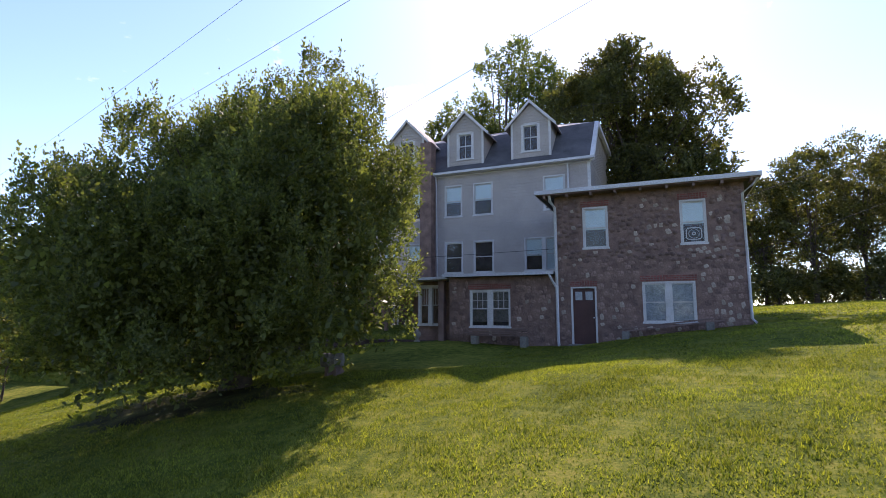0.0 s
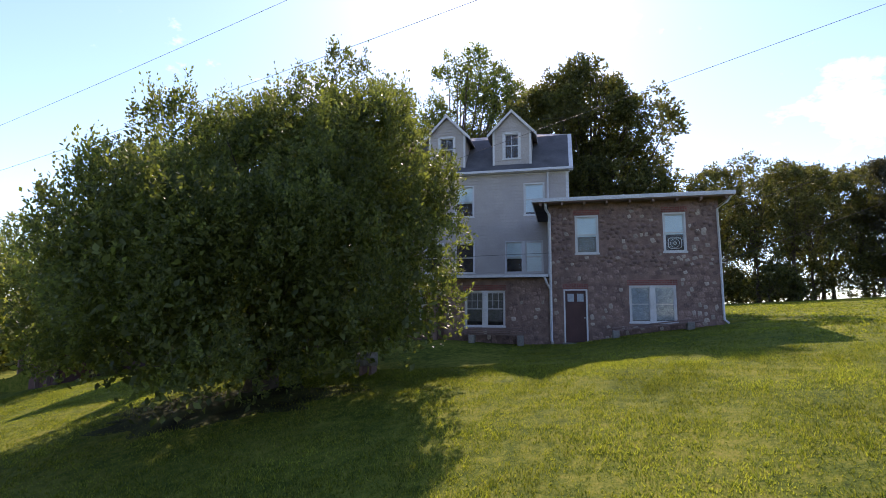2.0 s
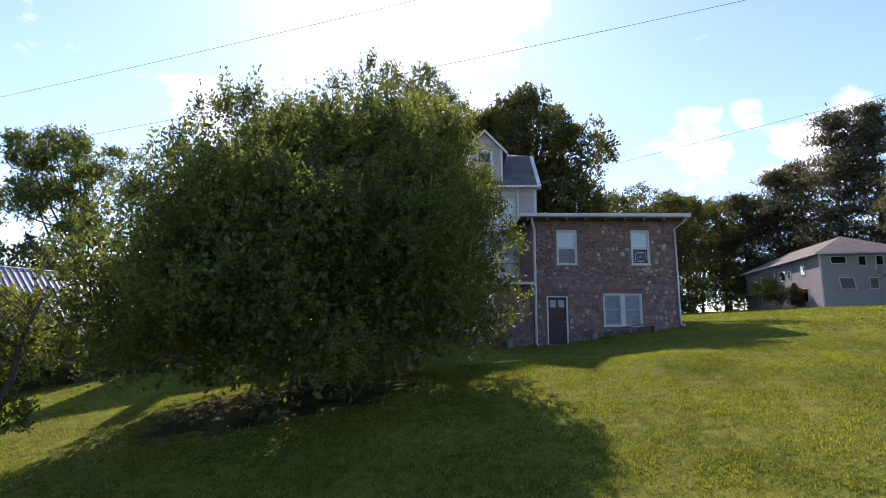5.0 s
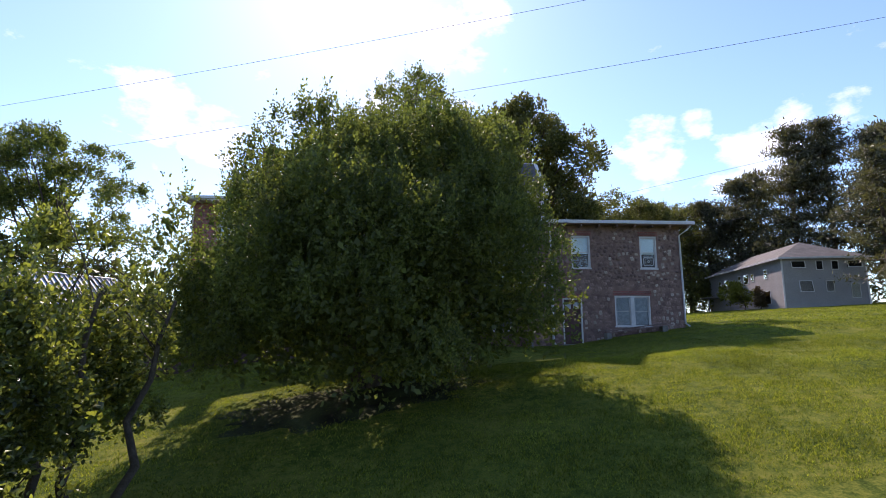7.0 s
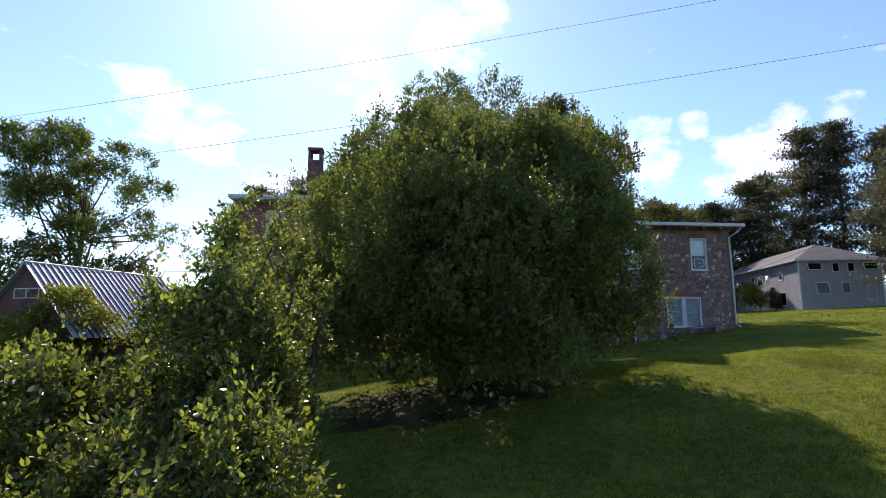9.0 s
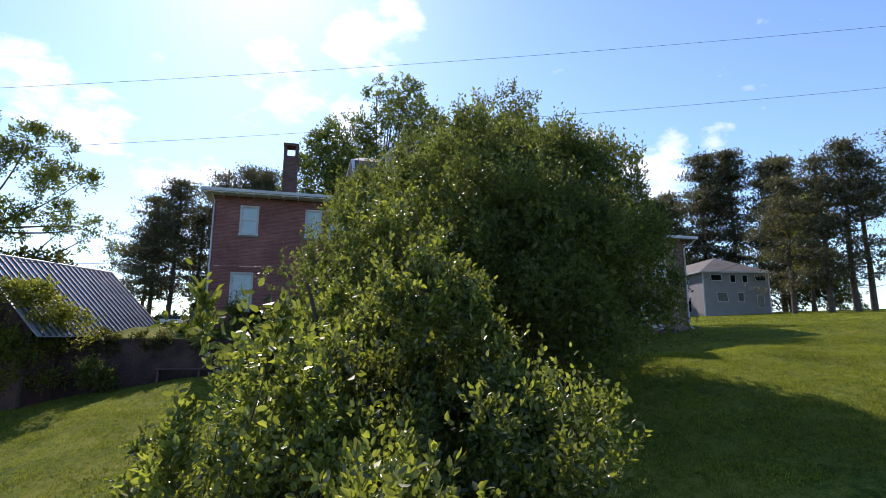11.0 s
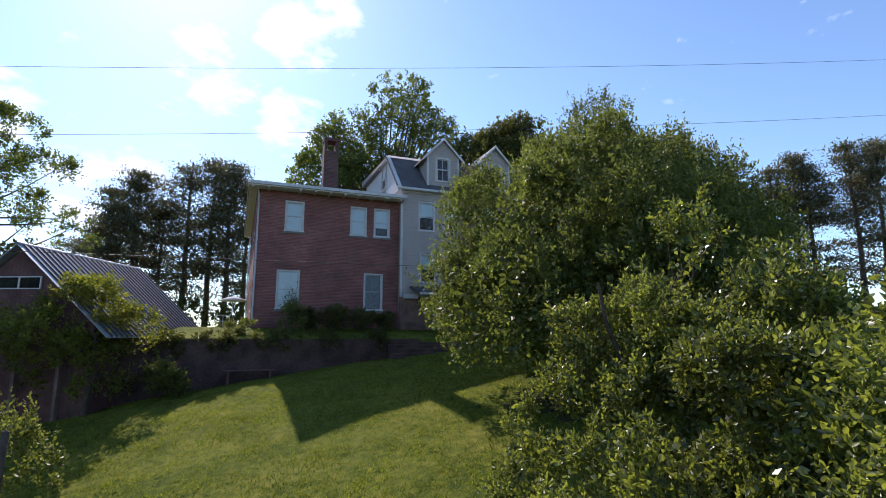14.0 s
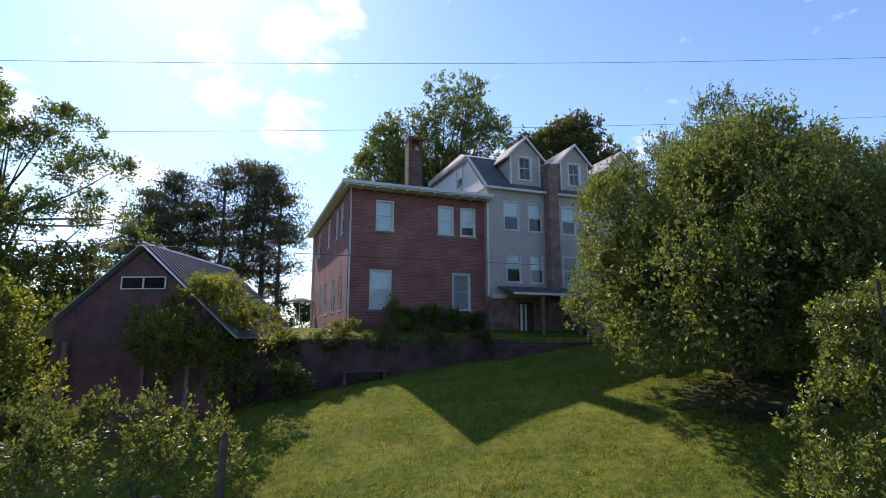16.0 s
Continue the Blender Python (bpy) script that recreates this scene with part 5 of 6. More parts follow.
broadleaf("pear_tree", "slim young pear with large fresh leaves and upright shoots", (-18.5, 0.5, gz(-18.5, 0.5)),
          [(-18.65, 0.25, 1.25, 0.45, 0.45, 0.5), (-18.4, 0.5, 0.5, 0.6, 0.55, 0.65), (-18.9, 0.2, -0.1, 0.55, 0.55, 0.65), (-18.3, 0.9, -0.9, 0.8, 0.75, 0.75), (-19.1, 0.7, -1.3, 0.7, 0.7, 0.7), (-17.8, 0.6, -0.8, 0.6, 0.6, 0.7)],
          1250, 12, 0.078, 0.3, LEAF_PEAR, -2.7, 0.03, 23, head=0.3, puffs=56, boughs=34, stems=2, fill=500, fill_size=0.09, fill_to=0.6, shoots=220, shoot_len=0.36, small=(0.24, 0.42), up=0.85, foot=0.5, rough=0.25, spire=4, slim=0.6, round_leaf=True)
broadleaf("pear_sapling", "leafy pear sapling with pale upright shoots", (-17.5, -1.0, gz(-17.5, -1.0)),
          [(-17.9, -1.1, 0.45, 0.4, 0.4, 0.4), (-17.4, -0.9, 0.15, 0.55, 0.5, 0.5), (-16.9, -1.0, -0.1, 0.55, 0.5, 0.5), (-17.0, -0.9, -0.7, 0.75, 0.6, 0.7), (-17.9, -0.9, -0.6, 0.65, 0.55, 0.75), (-17.5, -1.0, -1.4, 0.8, 0.6, 0.7)],
          800, 13, 0.076, 0.3, LEAF_PEAR, -2.6, 0.03, 24, head=-0.3, puffs=44, boughs=30, stems=3, fill=500, fill_size=0.09, fill_to=0.6, shoots=80, shoot_len=0.36, small=(0.24, 0.42), up=0.85, foot=0.5, rough=0.25, spire=4, slim=0.6, round_leaf=True)

# trees behind the house
for base, lobes, n, seed, mt, lab in (
        ((-12.5, 41.0, 2.0), [(-11.6, 40.0, 20.6, 3.6, 3.5, 4.2), (-15.5, 41, 16.5, 4.2, 4, 4.2), (-8.6, 41, 18.0, 3.4, 4, 4.2), (-17.6, 40, 13.5, 3.6, 4, 3.6), (-13, 41, 14, 4.5, 4, 4)], 3000, 31, LEAF_OAK, "tall open-crowned tree behind the roofs"),
        ((-2.0, 37.0, 2.3), [(-2.4, 35.4, 16.1, 3.7, 3.7, 3.7), (1.5, 35.4, 14.4, 2.6, 3.5, 3.4), (-5.0, 35.8, 14.8, 3.4, 3.5, 3.7), (-0.2, 35.8, 10.8, 3.7, 3.5, 3.7), (-3.3, 35.8, 10.0, 3.9, 3.5, 3.5), (1.2, 35.8, 8.6, 3.0, 3.2, 3.0)], 4200, 32, LEAF_BACK, "broad dark maple behind the house")):
    broadleaf("tall_tree", lab, base, lobes, int(n * 1.3), 12, 0.24, 0.6, mt, 5.0, 0.5, seed, head=14.0, puffs=190, boughs=90, fill=int(n * 0.9), fill_size=0.24, group="trees behind the house", small=(0.16, 0.3))
# oak beyond the barn
broadleaf("oak_tree", "tall oak with an open spreading crown beyond the barn", (-47.0, 50.0, -0.8),
          [(-50, 48.5, 19.0, 4.6, 4.2, 3.4), (-45, 49, 16.0, 3.8, 3.6, 2.4), (-41.8, 48, 11.5, 3.2, 3.2, 1.8), (-52, 50, 14.0, 5.0, 4.5, 3.0), (-39.4, 47, 14.3, 2.4, 2.4, 1.5), (-46, 48, 10.5, 3.0, 3.0, 1.6), (-37.2, 48, 10.0, 2.4, 2.2, 1.6), (-42.5, 48, 18.0, 2.6, 2.6, 1.8)],
          4200, 11, 0.26, 0.8, LEAF_OAK, 4.0, 0.5, 41, head=14.0, puffs=120, boughs=26, small=(0.16, 0.3))
# hedgerow behind and beside the barn
for i, (x, y, z, r, h) in enumerate(((-44, 44, 2.5, 5.0, 4.6), (-52, 42, 3.0, 5.5, 5.5), (-37, 47, 1.8, 4.0, 3.6), (-58, 38, 3.0, 6.0, 6.0), (-48, 36, 0.5, 4.5, 4.0), (-40.5, 30.5, -0.3, 3.2, 3.4), (-41, 24, -1.0, 3.4, 3.2), (-62, 46, 6.0, 6.5, 7.5), (-36, 33, 0.6, 2.6, 2.4), (-47, 25, 2.5, 4.5, 5.5), (-55, 29, 3.0, 5.5, 6.0), (-41, 46, 3.6, 4.0, 4.6), (-48, 45, 4.4, 5.0, 5.6))):
    broadleaf("hedgerow_tree", "bushy yellow-green hedgerow growth beyond the barn", (x, y, gz(x, y)), [(x, y, z, r, r * 0.8, h), (x + r * 0.5, y - 1, z - h * 0.3, r * 0.6, r * 0.6, h * 0.6)],
              750, 8, 0.35, 0.8, LEAF_BACK if i > 9 else LEAF_SUMAC if i == 9 else LEAF_OAK if i % 2 else LEAF_SUMAC, -1.5, 0.15, 60 + i, puffs=50, boughs=20, fill=1000, fill_size=0.53, shoots=60, shoot_len=1.0, group="hedgerow beyond the barn")
# pines behind the barn and brick wing
for i, (x, y, h) in enumerate(((-41, 80, 20), (-38, 79, 22), (-35, 82, 19), (-31.5, 80, 25), (-28.5, 82, 26), (-26, 79, 25.5), (-23.5, 81, 23), (-43, 84, 17))):
    pine((x, y, 2.3), h, 100 + i, 0.2, 5.4)
# pines and hardwoods on the rise to the right
for i, (x, y, h, ln) in enumerate(((38.6, 41.8, 19, 0), (40.6, 40.4, 20, 0.01), (42.0, 39.6, 19, 0), (45.2, 36.4, 20.5, 0.0), (46.8, 35.0, 21, 0.09), (37.3, 45.2, 17, 0), (58, 64, 27, 0), (50, 73, 29, 0), (54.5, 71, 30, 0), (46.5, 82, 23, 0), (61, 68, 28, 0), (52, 84, 26, 0), (43, 86, 21, 0))):
    pine((x, y, gz(x, y) - 0.1), h, 200 + i, 0.16 if y < 60 else 0.15, 4.0 if y < 60 else 5.0, lean=ln, per=20 if y < 60 else 26, size=0.44 if y < 60 else 0.66)
broadleaf("tall_tree", "yellow-green hardwood beside the far house", (49.5, 53.0, gz(49.5, 53)), [(49.5, 53, 17, 3.4, 3.2, 4.0), (48.4, 53, 12.5, 2.8, 2.6, 2.8), (51.5, 53, 11, 2.8, 2.6, 3.0)], 1100, 13, 0.38, 0.9, LEAF_SUMAC, 7.0, 0.28, 71, head=15, puffs=50, boughs=30, fill=300, fill_size=0.5)
for i, (x, y, h) in enumerate(((10.5, 72, 15), (15, 70, 17.5), (20, 71, 19), (25, 73, 18), (29, 78, 19), (34, 84, 19), (39, 86, 20), (6, 74, 13.5), (12.5, 80, 16), (18, 82, 18), (24, 84, 19), (31, 90, 20), (37, 94, 21), (43, 92, 21))):
    zb = gz(x, y)
    r = 3.2 + 0.5 * (i % 3)
    broadleaf("woodland_tree", "dark green woodland tree at the edge of the lawn", (x, y, zb),
              [(x, y, zb + h * 0.74, r, r, h * 0.24), (x - 1.8, y, zb + h * 0.5, r * 0.8, r * 0.8, h * 0.2), (x + 2.0, y + 0.5, zb + h * 0.44, r * 0.8, r * 0.8, h * 0.2), (x, y, zb + h * 0.25, r * 0.8, r * 0.7, h * 0.16)],
              1250, 9, 0.335, 0.8, LEAF_BACK, zb + 1.0, 0.2, 300 + i, head=zb + h * 0.6, puffs=70, boughs=34, fill=200, fill_size=0.4, group="edge of the woods", small=(0.18, 0.34))

# undergrowth that closes the foot of the woods
for i, (x, y, r, h) in enumerate(((-46, 74, 6, 3.2), (-38, 72, 6, 3.0), (-30, 73, 5.5, 3.0), (-22, 72, 5, 2.6), (5, 74, 5, 3.0), (13, 86, 6, 3.4), (21, 88, 6, 3.6), (29, 95, 6, 3.6), (24, 78, 4, 2.6), (16, 76, 4, 2.4), (30, 78, 6, 4.2), (36, 80, 6, 4.6), (42, 82, 6, 4.6), (20, 68, 4.5, 3.0), (11, 68, 4.5, 2.8), (49, 66, 5, 4.0), (56, 62, 5, 4.0), (63, 60, 5, 4.0))):
    zb = gz(x, y)
    broadleaf("undergrowth", "dark tangled undergrowth at the foot of the woods", (x, y, zb), [(x, y, zb + h * 0.4, r, 2.2, h * 0.75), (x + r * 0.4, y, zb + h * 0.7, r * 0.5, 1.8, h * 0.6)],
              380, 9, 0.39, 0.7, LEAF_BACK, zb - 0.3, 0.1, 400 + i, head=zb + h * 0.5, puffs=34, boughs=14, fill=250, fill_size=0.4, category="shrub", group="undergrowth", shoots=40, shoot_len=1.2)

# ---- shrubs ----
broadleaf("sumac", "yellow-green bushy young tree beside the barn", (-29.0, 20.2, gz(-29.0, 20.2)),
          [(-29.2, 20.4, 2.2, 1.5, 1.2, 1.1), (-27.9, 20.6, 1.4, 1.2, 1.1, 1.0), (-30.4, 20.0, 1.3, 1.3, 1.1, 1.1), (-29.4, 19.9, 0.3, 1.5, 1.1, 1.1), (-28.0, 20.2, 0.2, 1.0, 0.9, 0.9)], 1200, 13, 0.13, 0.42, LEAF_SUMAC, -0.9, 0.09, 51, head=1.6, puffs=60, boughs=40, stems=3, shoots=60)
broadleaf("sumac", "tall yellow-green suckers beside the barn's open side", (-35.0, 17.5, gz(-35.0, 17.5)),
          [(-35.2, 17.6, 1.6, 1.6, 1.3, 1.9), (-34.0, 16.8, 0.2, 1.4, 1.2, 1.4), (-36.4, 17.8, 0.5, 1.6, 1.3, 1.6)], 800, 13, 0.15, 0.45, LEAF_SUMAC, -2.5, 0.07, 57, head=1.0, puffs=55, boughs=36, stems=3, shoots=60)
broadleaf("shrub", "small rounded shrub on the lawn", (-26.5, 20.3, gz(-26.5, 20.3)), [(-26.5, 20.2, -0.3, 0.85, 0.7, 0.65)], 260, 13, 0.11, 0.3, BUSH, -1.4, 0.04, 52, head=-0.4, puffs=20, boughs=16, fill=500, fill_size=0.14, category="shrub")
broadleaf("shrub", "leafy thicket of suckers below the barn", (-30.5, 14.5, gz(-30.5, 14.5)), [(-30.6, 14.5, -0.9, 1.1, 0.9, 0.9), (-29.2, 12.2, -1.0, 0.9, 0.8, 0.75), (-30.4, 12.6, -1.4, 1.0, 0.9, 0.9), (-28.4, 13.2, -1.6, 0.8, 0.8, 0.8), (-32.4, 14.0, -1.2, 1.2, 1.0, 1.0), (-31.6, 12.4, -1.3, 0.9, 0.8, 0.8)], 900, 12, 0.105, 0.36, BUSH, -3.6, 0.05, 53, head=-1.5, puffs=44, boughs=36, fill=500, fill_size=0.12, fill_to=0.6, category="shrub", shoots=160, shoot_len=0.5, stems=3, up=0.7, spire=4, small=(0.22, 0.4))
broadleaf("shrub", "clipped shrub on the terrace by the brick corner", (-23.9, 22.7, gz(-23.9, 22.7)), [(-23.9, 22.7, 1.72, 0.7, 0.5, 0.42), (-24.5, 22.6, 1.62, 0.4, 0.35, 0.3)], 160, 13, 0.09, 0.22, BUSH, 1.6, 0.03, 54, head=1.9, puffs=16, boughs=10, fill=300, fill_size=0.12, category="shrub")
broadleaf("shrub", "bush beside the far house", (33.0, 62.0, gz(33, 62)), [(31.8, 62.5, 6.3, 1.6, 1.5, 1.6), (33.2, 62.0, 6.0, 1.3, 1.2, 1.3)], 400, 12, 0.22, 0.5, LEAF_SUMAC, 4.5, 0.06, 55, head=5.6, puffs=30, boughs=14, fill=500, fill_size=0.3, category="shrub")

fx, fy = (FH @ Vector((-0.7, 4.6, 0)))[:2]
broadleaf("conifer", "narrow brown dried-out conifer beside the far house", (fx, fy, gz(fx, fy)), [(fx, fy, gz(fx, fy) + 0.9, 0.55, 0.55, 1.0), (fx, fy, gz(fx, fy) + 2.0, 0.35, 0.35, 0.8)], 260, 12, 0.2, 0.35, DRY, 4.0, 0.05, 58, puffs=20, boughs=10, fill=200, fill_size=0.2, shoots=16, shoot_len=0.5)

# bare earth and leaf litter, coloured darker for the big tree's shade
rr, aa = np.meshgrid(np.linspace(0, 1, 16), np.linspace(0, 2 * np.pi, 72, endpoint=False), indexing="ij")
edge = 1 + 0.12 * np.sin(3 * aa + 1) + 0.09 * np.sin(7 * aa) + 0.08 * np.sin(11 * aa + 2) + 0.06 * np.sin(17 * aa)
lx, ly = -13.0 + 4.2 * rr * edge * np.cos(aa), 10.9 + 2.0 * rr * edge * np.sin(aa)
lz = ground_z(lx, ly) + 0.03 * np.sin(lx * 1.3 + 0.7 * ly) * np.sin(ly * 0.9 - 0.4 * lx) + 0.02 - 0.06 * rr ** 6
k = np.arange(16 * 72).reshape(16, 72)
litter = array_part("bare_earth", np.stack([lx, ly, lz], -1).reshape(-1, 3), np.stack([k[:-1], k[1:], np.roll(k[1:], -1, 1), np.roll(k[:-1], -1, 1)], -1).reshape(-1, 4), SOIL, None, "bare earth and leaf litter darkened for the big tree's shade", "structure", smooth=True)
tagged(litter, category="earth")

# ---- grass ----
def grass(x0, x1, y0, y1, count, tall, wide, seed):
    """Short mown blades, thicker in uneven tufts, on the lawn's surface."""
    rng = np.random.default_rng(seed)
    x, y = rng.uniform(x0, x1, count), rng.uniform(y0, y1, count)
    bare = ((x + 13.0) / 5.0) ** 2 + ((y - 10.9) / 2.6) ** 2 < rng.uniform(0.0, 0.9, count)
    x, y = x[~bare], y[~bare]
    count = len(x)
    tuft = np.sin(x * 2.1 + 1.3 * np.sin(y * 1.7)) * np.sin(y * 2.6 + 1.1 * np.sin(x * 1.9)) + 0.6 * np.sin(x * 6.3 + y * 4.1) * np.sin(y * 7.7 - x * 3.3)
    z = ground_z(x, y) + 0.03 * np.sin(x * 1.3 + 0.7 * y) * np.sin(y * 0.9 - 0.4 * x) - 0.012
    h = tall * np.clip(0.75 + 0.35 * tuft + rng.normal(size=count) * 0.25, 0.25, 2.2)
    a, lean = rng.uniform(0, 2 * np.pi, count), rng.normal(size=(count, 2)) * 0.45
    w = wide * rng.uniform(0.6, 1.3, count)
    b = np.stack([x, y, z], 1)
    s = np.stack([np.cos(a) * w, np.sin(a) * w, np.zeros(count)], 1)
    tip = b + np.stack([lean[:, 0] * h, lean[:, 1] * h, h], 1)
    v = np.stack([b - s, b + s, tip], 1).reshape(-1, 3)
    g = array_part("grass", v, np.arange(count * 3).reshape(-1, 3), BLADE, None, "short mown lawn grass with coarser tufts", "stuff")
    tagged(g, category="grass")


grass(-11.5, 5.5, 3.5, 13.5, 210000, 0.055, 0.0115, 1)
grass(-29.5, -11.5, 3.0, 21.0, 180000, 0.055, 0.015, 2)
grass(-6.0, 14.0, 13.5, 20.3, 60000, 0.04, 0.02, 3)
grass(3.0, 48.0, 14.0, 58.0, 80000, 0.07, 0.045, 4)
grass(5.5, 16.0, 3.0, 13.5, 45000, 0.05, 0.02, 5)

# ---- loose things by the house ----
def board_pile(label, x0, z0, x1, z1, y, boards, blocks, seed):
    rng = random.Random(seed)
    t = thing("board_pile", ((x0 + x1) / 2, y, min(z0, z1) - 0.3), label, "boards")
    for i in range(boards):
        row, col = divmod(i, 2)
        bm = bmesh.new()
        L = math.hypot(x1 - x0, z1 - z0) * rng.uniform(0.8, 1.0)
        box(bm, 0, L, -0.07, 0.07, 0, 0.045)
        bm.transform(Matrix.Translation((x0 + rng.uniform(0, 0.2), y - 0.16 * col + rng.uniform(-0.02, 0.02), z0 + row * 0.085)) @ Matrix.Rotation(-math.atan2(z1 - z0, x1 - x0), 4, "Y") @ Matrix.Rotation(rng.uniform(-0.015, 0.015), 4, "Z"))
        part("board", bm, PLANK, t)
    for b in blocks:
        f = (b - x0) / (x1 - x0)
        zt = z0 + (z1 - z0) * f - 0.005
        boxes("block", [(b - 0.12, b + 0.12, y - 0.28, y + 0.1, gz(b, y) - 0.1, zt)], CONCRETE, t, bevel=0.01)


board_pile("stack of weathered boards on blocks along the stone wall", -8.1, 1.5, -5.36, 1.5, 20.0, 8, (-7.7, -5.7), 1)
board_pile("long weathered boards propped on blocks along the stone wall", -2.2, 1.72, 1.0, 2.13, 20.0, 4, (-2.0, 0.7), 2)


def lathe(name, profile, at, mat, parent, label="", sides=14):
    pts = [(at[0] + r * math.cos(2 * math.pi * j / sides), at[1] + r * math.sin(2 * math.pi * j / sides), at[2] + z) for r, z in profile for j in range(sides)]
    fs = [(i * sides + j, i * sides + (j + 1) % sides, (i + 1) * sides + (j + 1) % sides, (i + 1) * sides + j) for i in range(len(profile) - 1) for j in range(sides)]
    return array_part(name, pts, fs, mat, parent, label, smooth=True)


urn = thing("garden_urn", (-10.32, 20.0, gz(-10.32, 20.0)), "small grey garden urn with a lid beside the porch", "urn")
uz = gz(-10.32, 20.0)
lathe("urn", [(0.0, 0), (0.13, 0.0), (0.13, 0.04), (0.06, 0.08), (0.07, 0.12), (0.16, 0.26), (0.17, 0.36), (0.13, 0.40), (0.0, 0.40)], (-10.32, 20.0, uz), CONCRETE, urn)
lathe("lid", [(0.0, 0.402), (0.15, 0.402), (0.10, 0.46), (0.04, 0.5), (0.05, 0.55), (0.0, 0.6)], (-10.32, 20.0, uz), CONCRETE, urn)

# old barrel lying on a cradle at the edge of the big tree
bz = gz(-9.6, 13.2)
barrel = thing("barrel", (-9.6, 13.2, bz), "old grey barrel lying on a wooden cradle", "barrel")
lathe("drum", [(0.0, 0.0), (0.19, 0.0), (0.2, 0.02), (0.2, 0.2), (0.21, 0.21), (0.2, 0.22), (0.2, 0.4), (0.21, 0.41), (0.2, 0.42), (0.2, 0.6), (0.19, 0.62), (0.0, 0.62)], (0, 0, 0), CONCRETE, barrel, sides=20).data.transform(Matrix.Translation((-9.3, 13.05, bz + 0.42)) @ Matrix.Rotation(radians(-90), 4, "Y") @ Matrix.Rotation(radians(20), 4, "X"))
for x in (-9.75, -9.45):
    boxes("cradle", [(x - 0.04, x + 0.04, 12.85, 13.3, bz - 0.1, bz + 0.24)], PLANK, barrel)

# television antenna on the roof's end
ant = thing("antenna", (-3.75, 28.5, 12.9), "thin metal television antenna on the roof", "antenna")
tubes("mast", [([(-3.75, 28.5, 12.3), (-3.75, 28.5, 13.9)], [0.012, 0.009])], WIRE, ant)
tubes("boom", [([(-4.9, 28.2, 13.75), (-2.3, 28.9, 13.9)], [0.007, 0.007])], WIRE, ant)
for i in range(6):
    u = i / 5
    x, y, z = -4.9 + 2.6 * u, 28.2 + 0.7 * u, 13.75 + 0.15 * u
    tubes("element", [([(x - 0.1, y + 0.4, z), (x + 0.1, y - 0.4, z)], [0.004, 0.004])], WIRE, ant)

# garden shelter, rail and parked trailer on the terrace behind the brick wing
gzz = gz(-24.35, 37.8)
umb = thing("patio_umbrella", (-24.35, 37.8, gzz), "pale patio umbrella open beside the brick wing", "umbrella")
lathe("canopy", [(0.0, 2.25), (0.3, 2.2), (0.95, 1.98), (0.97, 1.9), (0.93, 1.93), (0.3, 2.15), (0.0, 2.2)], (-24.35, 37.8, gzz), CANVAS, umb, "pale canvas canopy", sides=8)
tubes("pole", [([(-24.35, 37.8, gzz - 0.05), (-24.35, 37.8, gzz + 2.4)], [0.025, 0.02])], GUTTER, umb)
rz = gz(-24.9, 36.0)
rail = thing("hand_rail", (-24.9, 36.0, rz), "pale metal hand rail on the terrace lawn", "rail")
for dx in (0.0, 0.4, 0.8):
    tubes("post", [([(-25.3 + dx, 36.0, rz - 0.1), (-25.3 + dx, 36.0, rz + 0.85)], [0.022, 0.022])], GUTTER, rail)
for zz in (0.45, 0.85):
    tubes("bar", [([(-25.35, 36.0, rz + zz), (-24.45, 36.0, rz + zz)], [0.022, 0.022])], GUTTER, rail)
truck = thing("parked_trailer", (-29.0, 46.0, gz(-29.0, 46.0)), "low silver trailer parked behind the house", "trailer")
tz = gz(-29.0, 46.0)
boxes("body", [(-30.6, -27.6, 45.2, 46.9, tz + 0.35, tz + 0.75)], CARPAINT, truck, bevel=0.06)
boxes("cover", [(-30.5, -28.6, 45.25, 46.85, tz + 0.75, tz + 1.0)], WIRE, truck, bevel=0.08)
for x in (-30.0, -28.2):
    bm = bmesh.new()
    bmesh.ops.create_cone(bm, cap_ends=True, segments=18, radius1=0.26, radius2=0.26, depth=0.2, matrix=Matrix.Translation((x, 45.2, tz + 0.26)) @ Matrix.Rotation(radians(90), 4, "X"))
    part("wheel", bm, WIRE, truck)

# climbing rose by the brick wall
broadleaf("shrub", "tall flowering shrub against the brick wall", (-21.6, 22.9, gz(-21.6, 22.9)), [(-21.65, 22.8, 2.2, 0.5, 0.45, 0.8), (-21.75, 22.7, 2.9, 0.3, 0.3, 0.45)], 220, 12, 0.09, 0.28, BUSH, 1.6, 0.03, 56, head=3.0, puffs=22, boughs=18, fill=200, fill_size=0.12, category="shrub", shoots=20)

# dark evergreens against the brick wall's foot
for i, (x, y, w, h) in enumerate(((-20.7, 23.9, 0.9, 0.85), (-19.4, 23.8, 1.0, 1.15), (-18.1, 23.8, 0.95, 1.0), (-16.9, 23.9, 0.8, 0.75))):
    zb = gz(x, y)
    broadleaf("evergreen_shrub", "dark rounded evergreen shrub against the brick wall", (x, y, zb), [(x, y, zb + 0.45 * h, w * 0.75, 0.5, h * 0.6), (x + 0.2, y, zb + 0.75 * h, w * 0.4, 0.4, h * 0.4)],
              260, 12, 0.09, 0.22, LEAF_BACK, zb + 0.1, 0.03, 700 + i, head=zb + 0.5 * h, puffs=24, boughs=12, fill=700, fill_size=0.12, category="shrub", group="shrubs along the brick wall")
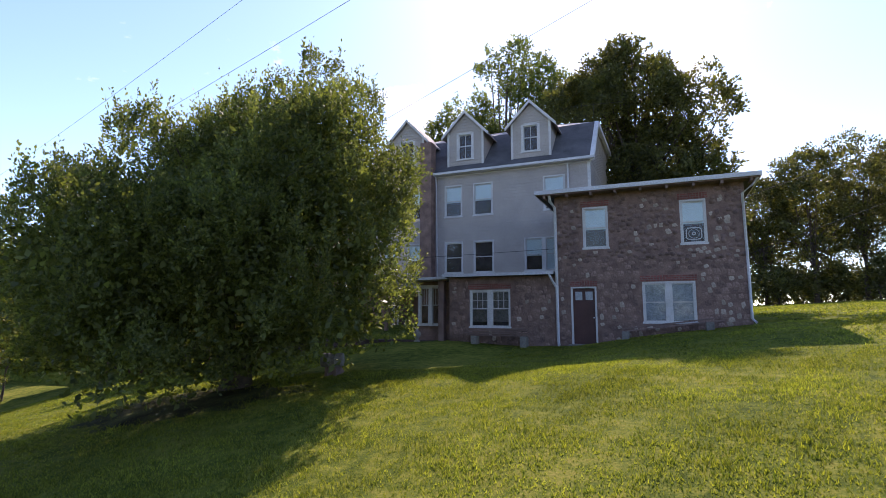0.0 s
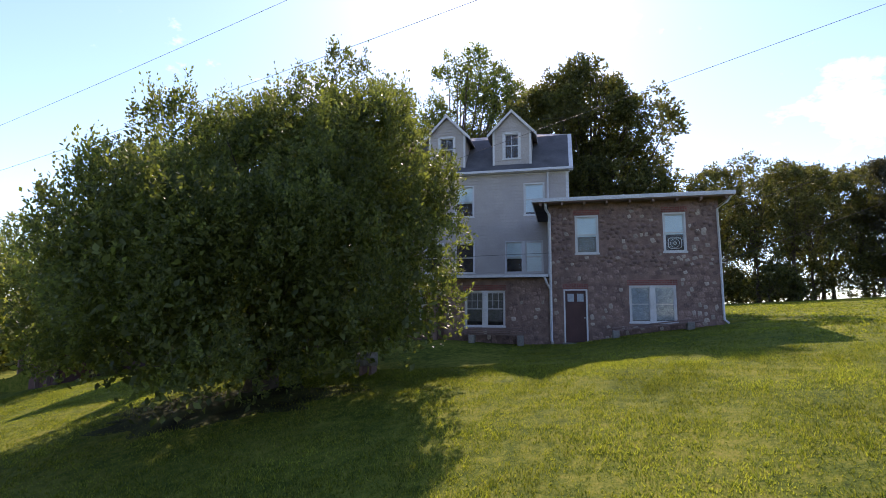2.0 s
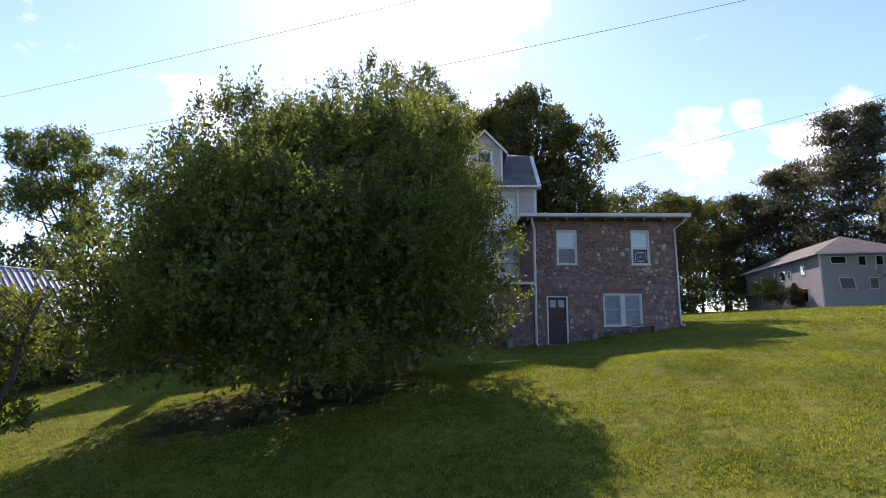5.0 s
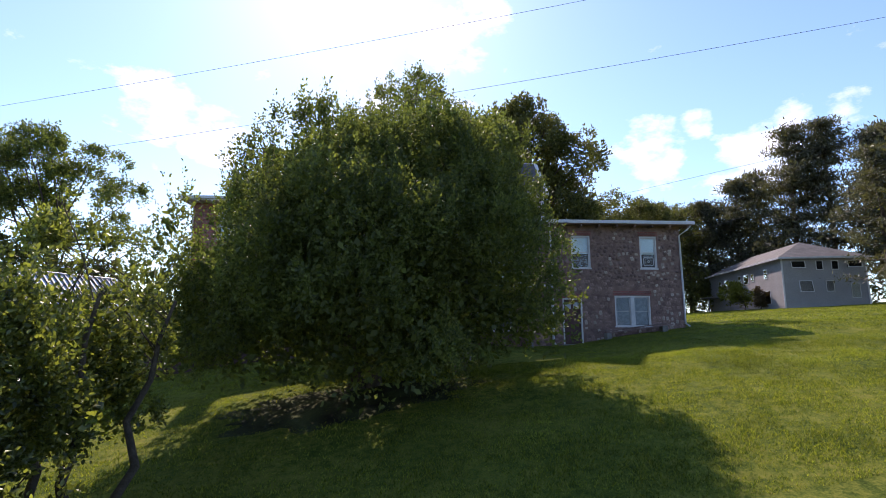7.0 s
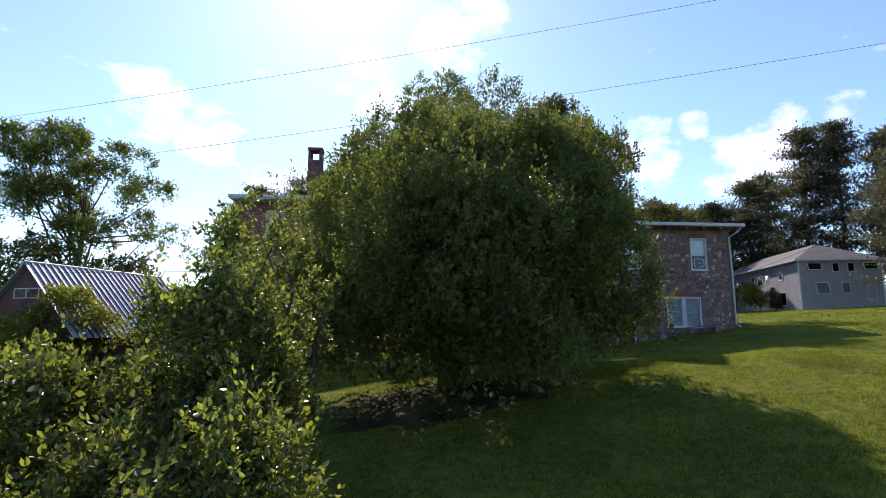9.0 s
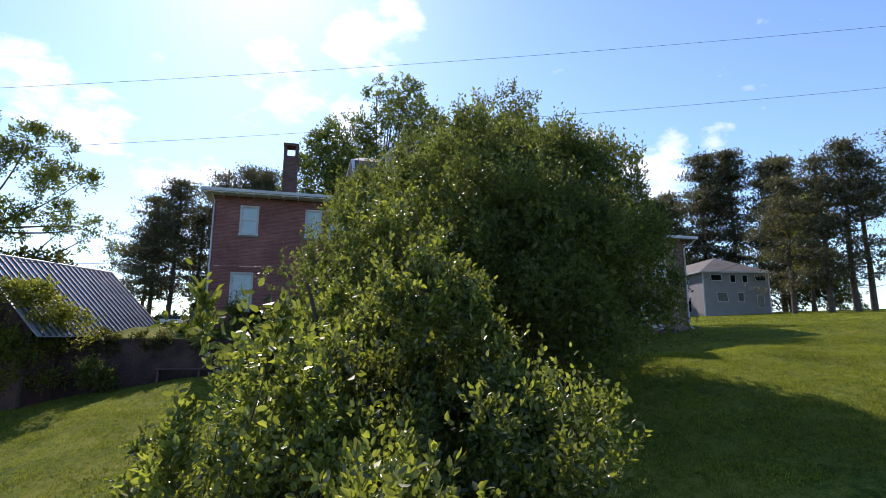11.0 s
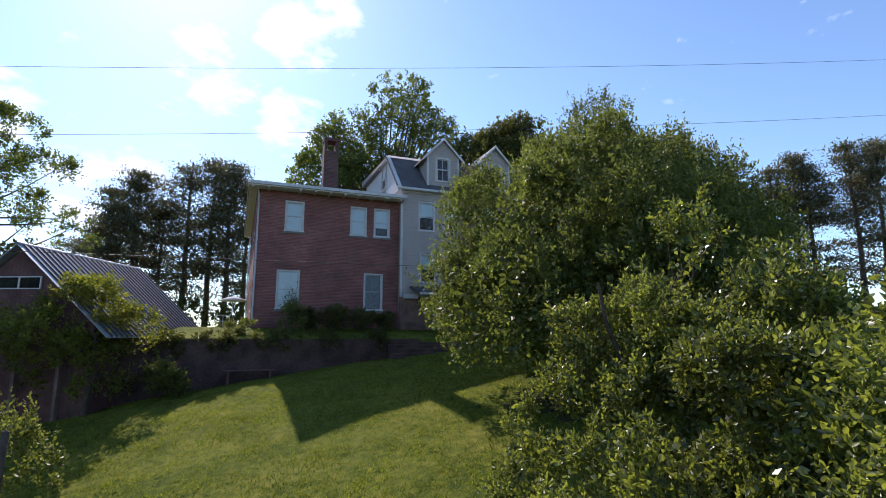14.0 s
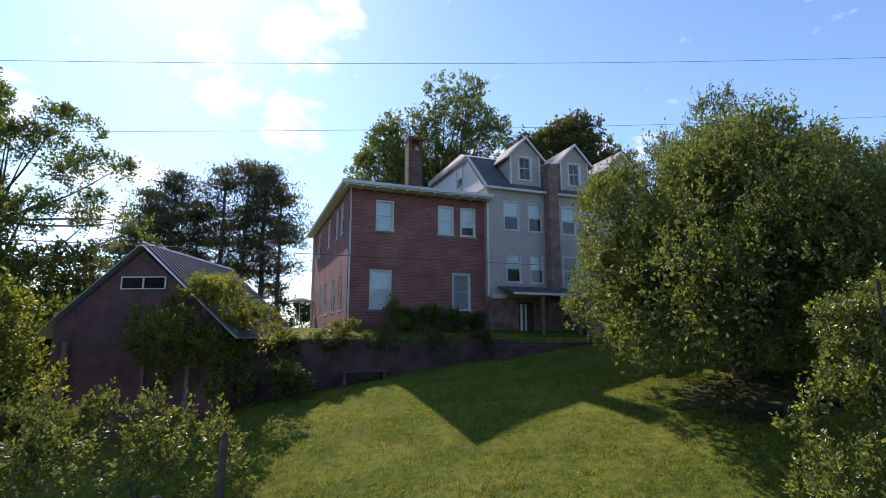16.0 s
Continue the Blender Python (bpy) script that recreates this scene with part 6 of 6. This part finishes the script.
# creeper and weeds hanging over the terrace wall
for i, (x, w, drop) in enumerate(((-26.6, 0.7, 0.5), (-24.9, 0.9, 0.35), (-22.6, 0.8, 0.5), (-20.6, 1.0, 0.7), (-18.3, 0.9, 0.5))):
    broadleaf("creeper", "dark creeper hanging over the terrace wall", (x, 21.3, gz(x, 21.2)), [(x, 21.35, 1.36 - drop * 0.3, w, 0.22, drop), (x + w * 0.6, 21.3, 1.2 - drop * 0.5, w * 0.5, 0.16, drop)],
              200, 11, 0.085, 0.2, LEAF_BACK, 0.2, 0.015, 720 + i, head=1.2, puffs=20, boughs=8, fill=160, fill_size=0.1, category="shrub", group="growth on the terrace wall")
# plain bench before the terrace wall
bench = thing("bench", (-23.4, 20.75, gz(-23.4, 20.75)), "low dark plank bench before the terrace wall", "bench")
bz = gz(-23.4, 20.75)
for dy in (-0.13, 0.13):
    boxes("seat_plank", [(-24.4, -22.4, 20.75 + dy - 0.12, 20.75 + dy + 0.12, bz + 0.42, bz + 0.46)], DARKWOOD, bench, bevel=0.008)
for x in (-24.2, -22.6):
    boxes("leg", [(x - 0.05, x + 0.05, 20.55, 20.95, bz - 0.1, bz + 0.417)], DARKWOOD, bench, bevel=0.006)
# stone steps up the terrace in front of the porch
steps = thing("garden_steps", (-16.2, 20.6, gz(-16.2, 20.6)), "worn dark stone steps up to the terrace", "steps")
for i in range(4):
    y1, top = 20.997 - 0.30 * (3 - i), 1.12 - 0.19 * (3 - i)
    boxes("step", [(-17.5, -14.7, y1 - 0.30, y1 - 0.002, -1.0, top)], TERRACE, steps, bevel=0.012)

# old fence posts in the thicket below the barn
for x, y, top, lab in ((-28.35, 11.4, -0.45, "old dark wooden fence post leaning in the thicket"), (-29.3, 9.7, -1.1, "short dark wooden fence post in the thicket")):
    zb = gz(x, y)
    t = thing("fence_post", (x, y, zb), lab, "post", "old fence posts")
    h = top - zb
    tubes("post", [([(x, y, zb - 0.4), (x + 0.02, y, zb + h * 0.5), (x + 0.05, y + 0.02, top - 0.03), (x + 0.05, y + 0.02, top)], [0.085, 0.08, 0.075, 0.03])], BARK, t, sides=9)
    tubes("wire_staple", [([(x + 0.03, y - 0.09, top - 0.25), (x + 0.05, y - 0.1, top - 0.2), (x + 0.07, y - 0.09, top - 0.25)], [0.006] * 3)], STEELSHADE, t, sides=4)

# ---- wires ----
for lab, a, b, c, d, e in (("thin overhead cable across the lawn", 7.49, -0.209, 11.78, 0.1347, 0.0009), ("lower overhead cable across the lawn", 7.39, -0.1803, 9.60, 0.1408, 0.001)):
    x = np.linspace(-75, 30, 60)
    w = tubes("overhead_cable", [(np.stack([x, a + b * x, c + d * x + e * x * x], 1), [0.0055] * 60)], WIRE, None, lab, sides=5)
    tagged(w, category="cable", group="overhead cables")

for lab, start, way, ln, n in (("service cable from the stone wing to a pole out of sight", (2.06, 20.6, 6.4), (1, 0.086, 0.33), 42, 20), ("lower service cable from the stone wing", (2.06, 20.6, 4.4), (1, 0.013, 0.377), 42, 20),
                              ("cable rising over the lawn from the big tree", (-7.0, 7.62, 4.87), (1, -0.26, 0.205), 37, 20), ("cable from the house out over the terrace", (-4.55, 21.31, 5.01), (-1, -0.395, -0.069), 45, 20)):
    u = np.linspace(0, ln, n)[:, None]
    w = tubes("overhead_cable", [(np.array(start) + u * np.array(way), [0.0035 if lab.startswith("cable r") else 0.009] * n)], WIRE, None, lab, sides=5)
    tagged(w, category="cable", group="overhead cables")

# unseen trees added far behind the path, to be mirrored in the panes
for i in range(9):
    x, y = -70 + i * 15.0, -62 - 8 * (i % 3)
    zb = gz(x, y)
    broadleaf("woodland_tree", "broad dark tree added unseen behind the path for reflections", (x, y, zb), [(x, y, zb + 8, 7.5, 5, 6.5), (x + 5, y - 2, zb + 5, 6, 5, 5)], 420, 12, 0.8, 1.4, LEAF_BACK, zb, 0.3, 500 + i, puffs=40, boughs=12, fill=900, fill_size=1.2, group="woods across the road")

# pieces of the stone front, last
fieldstones(stone_wing, -4.45, 2.02, 1.1, 6.85, STONE_Y, [W1, W2, W3, DOOR], 0.17, 5, 300)
fieldstones(stone_storey, -8.95, -4.6, 0.9, 3.8, STONE_Y, [WS], 0.07, 6, 150)
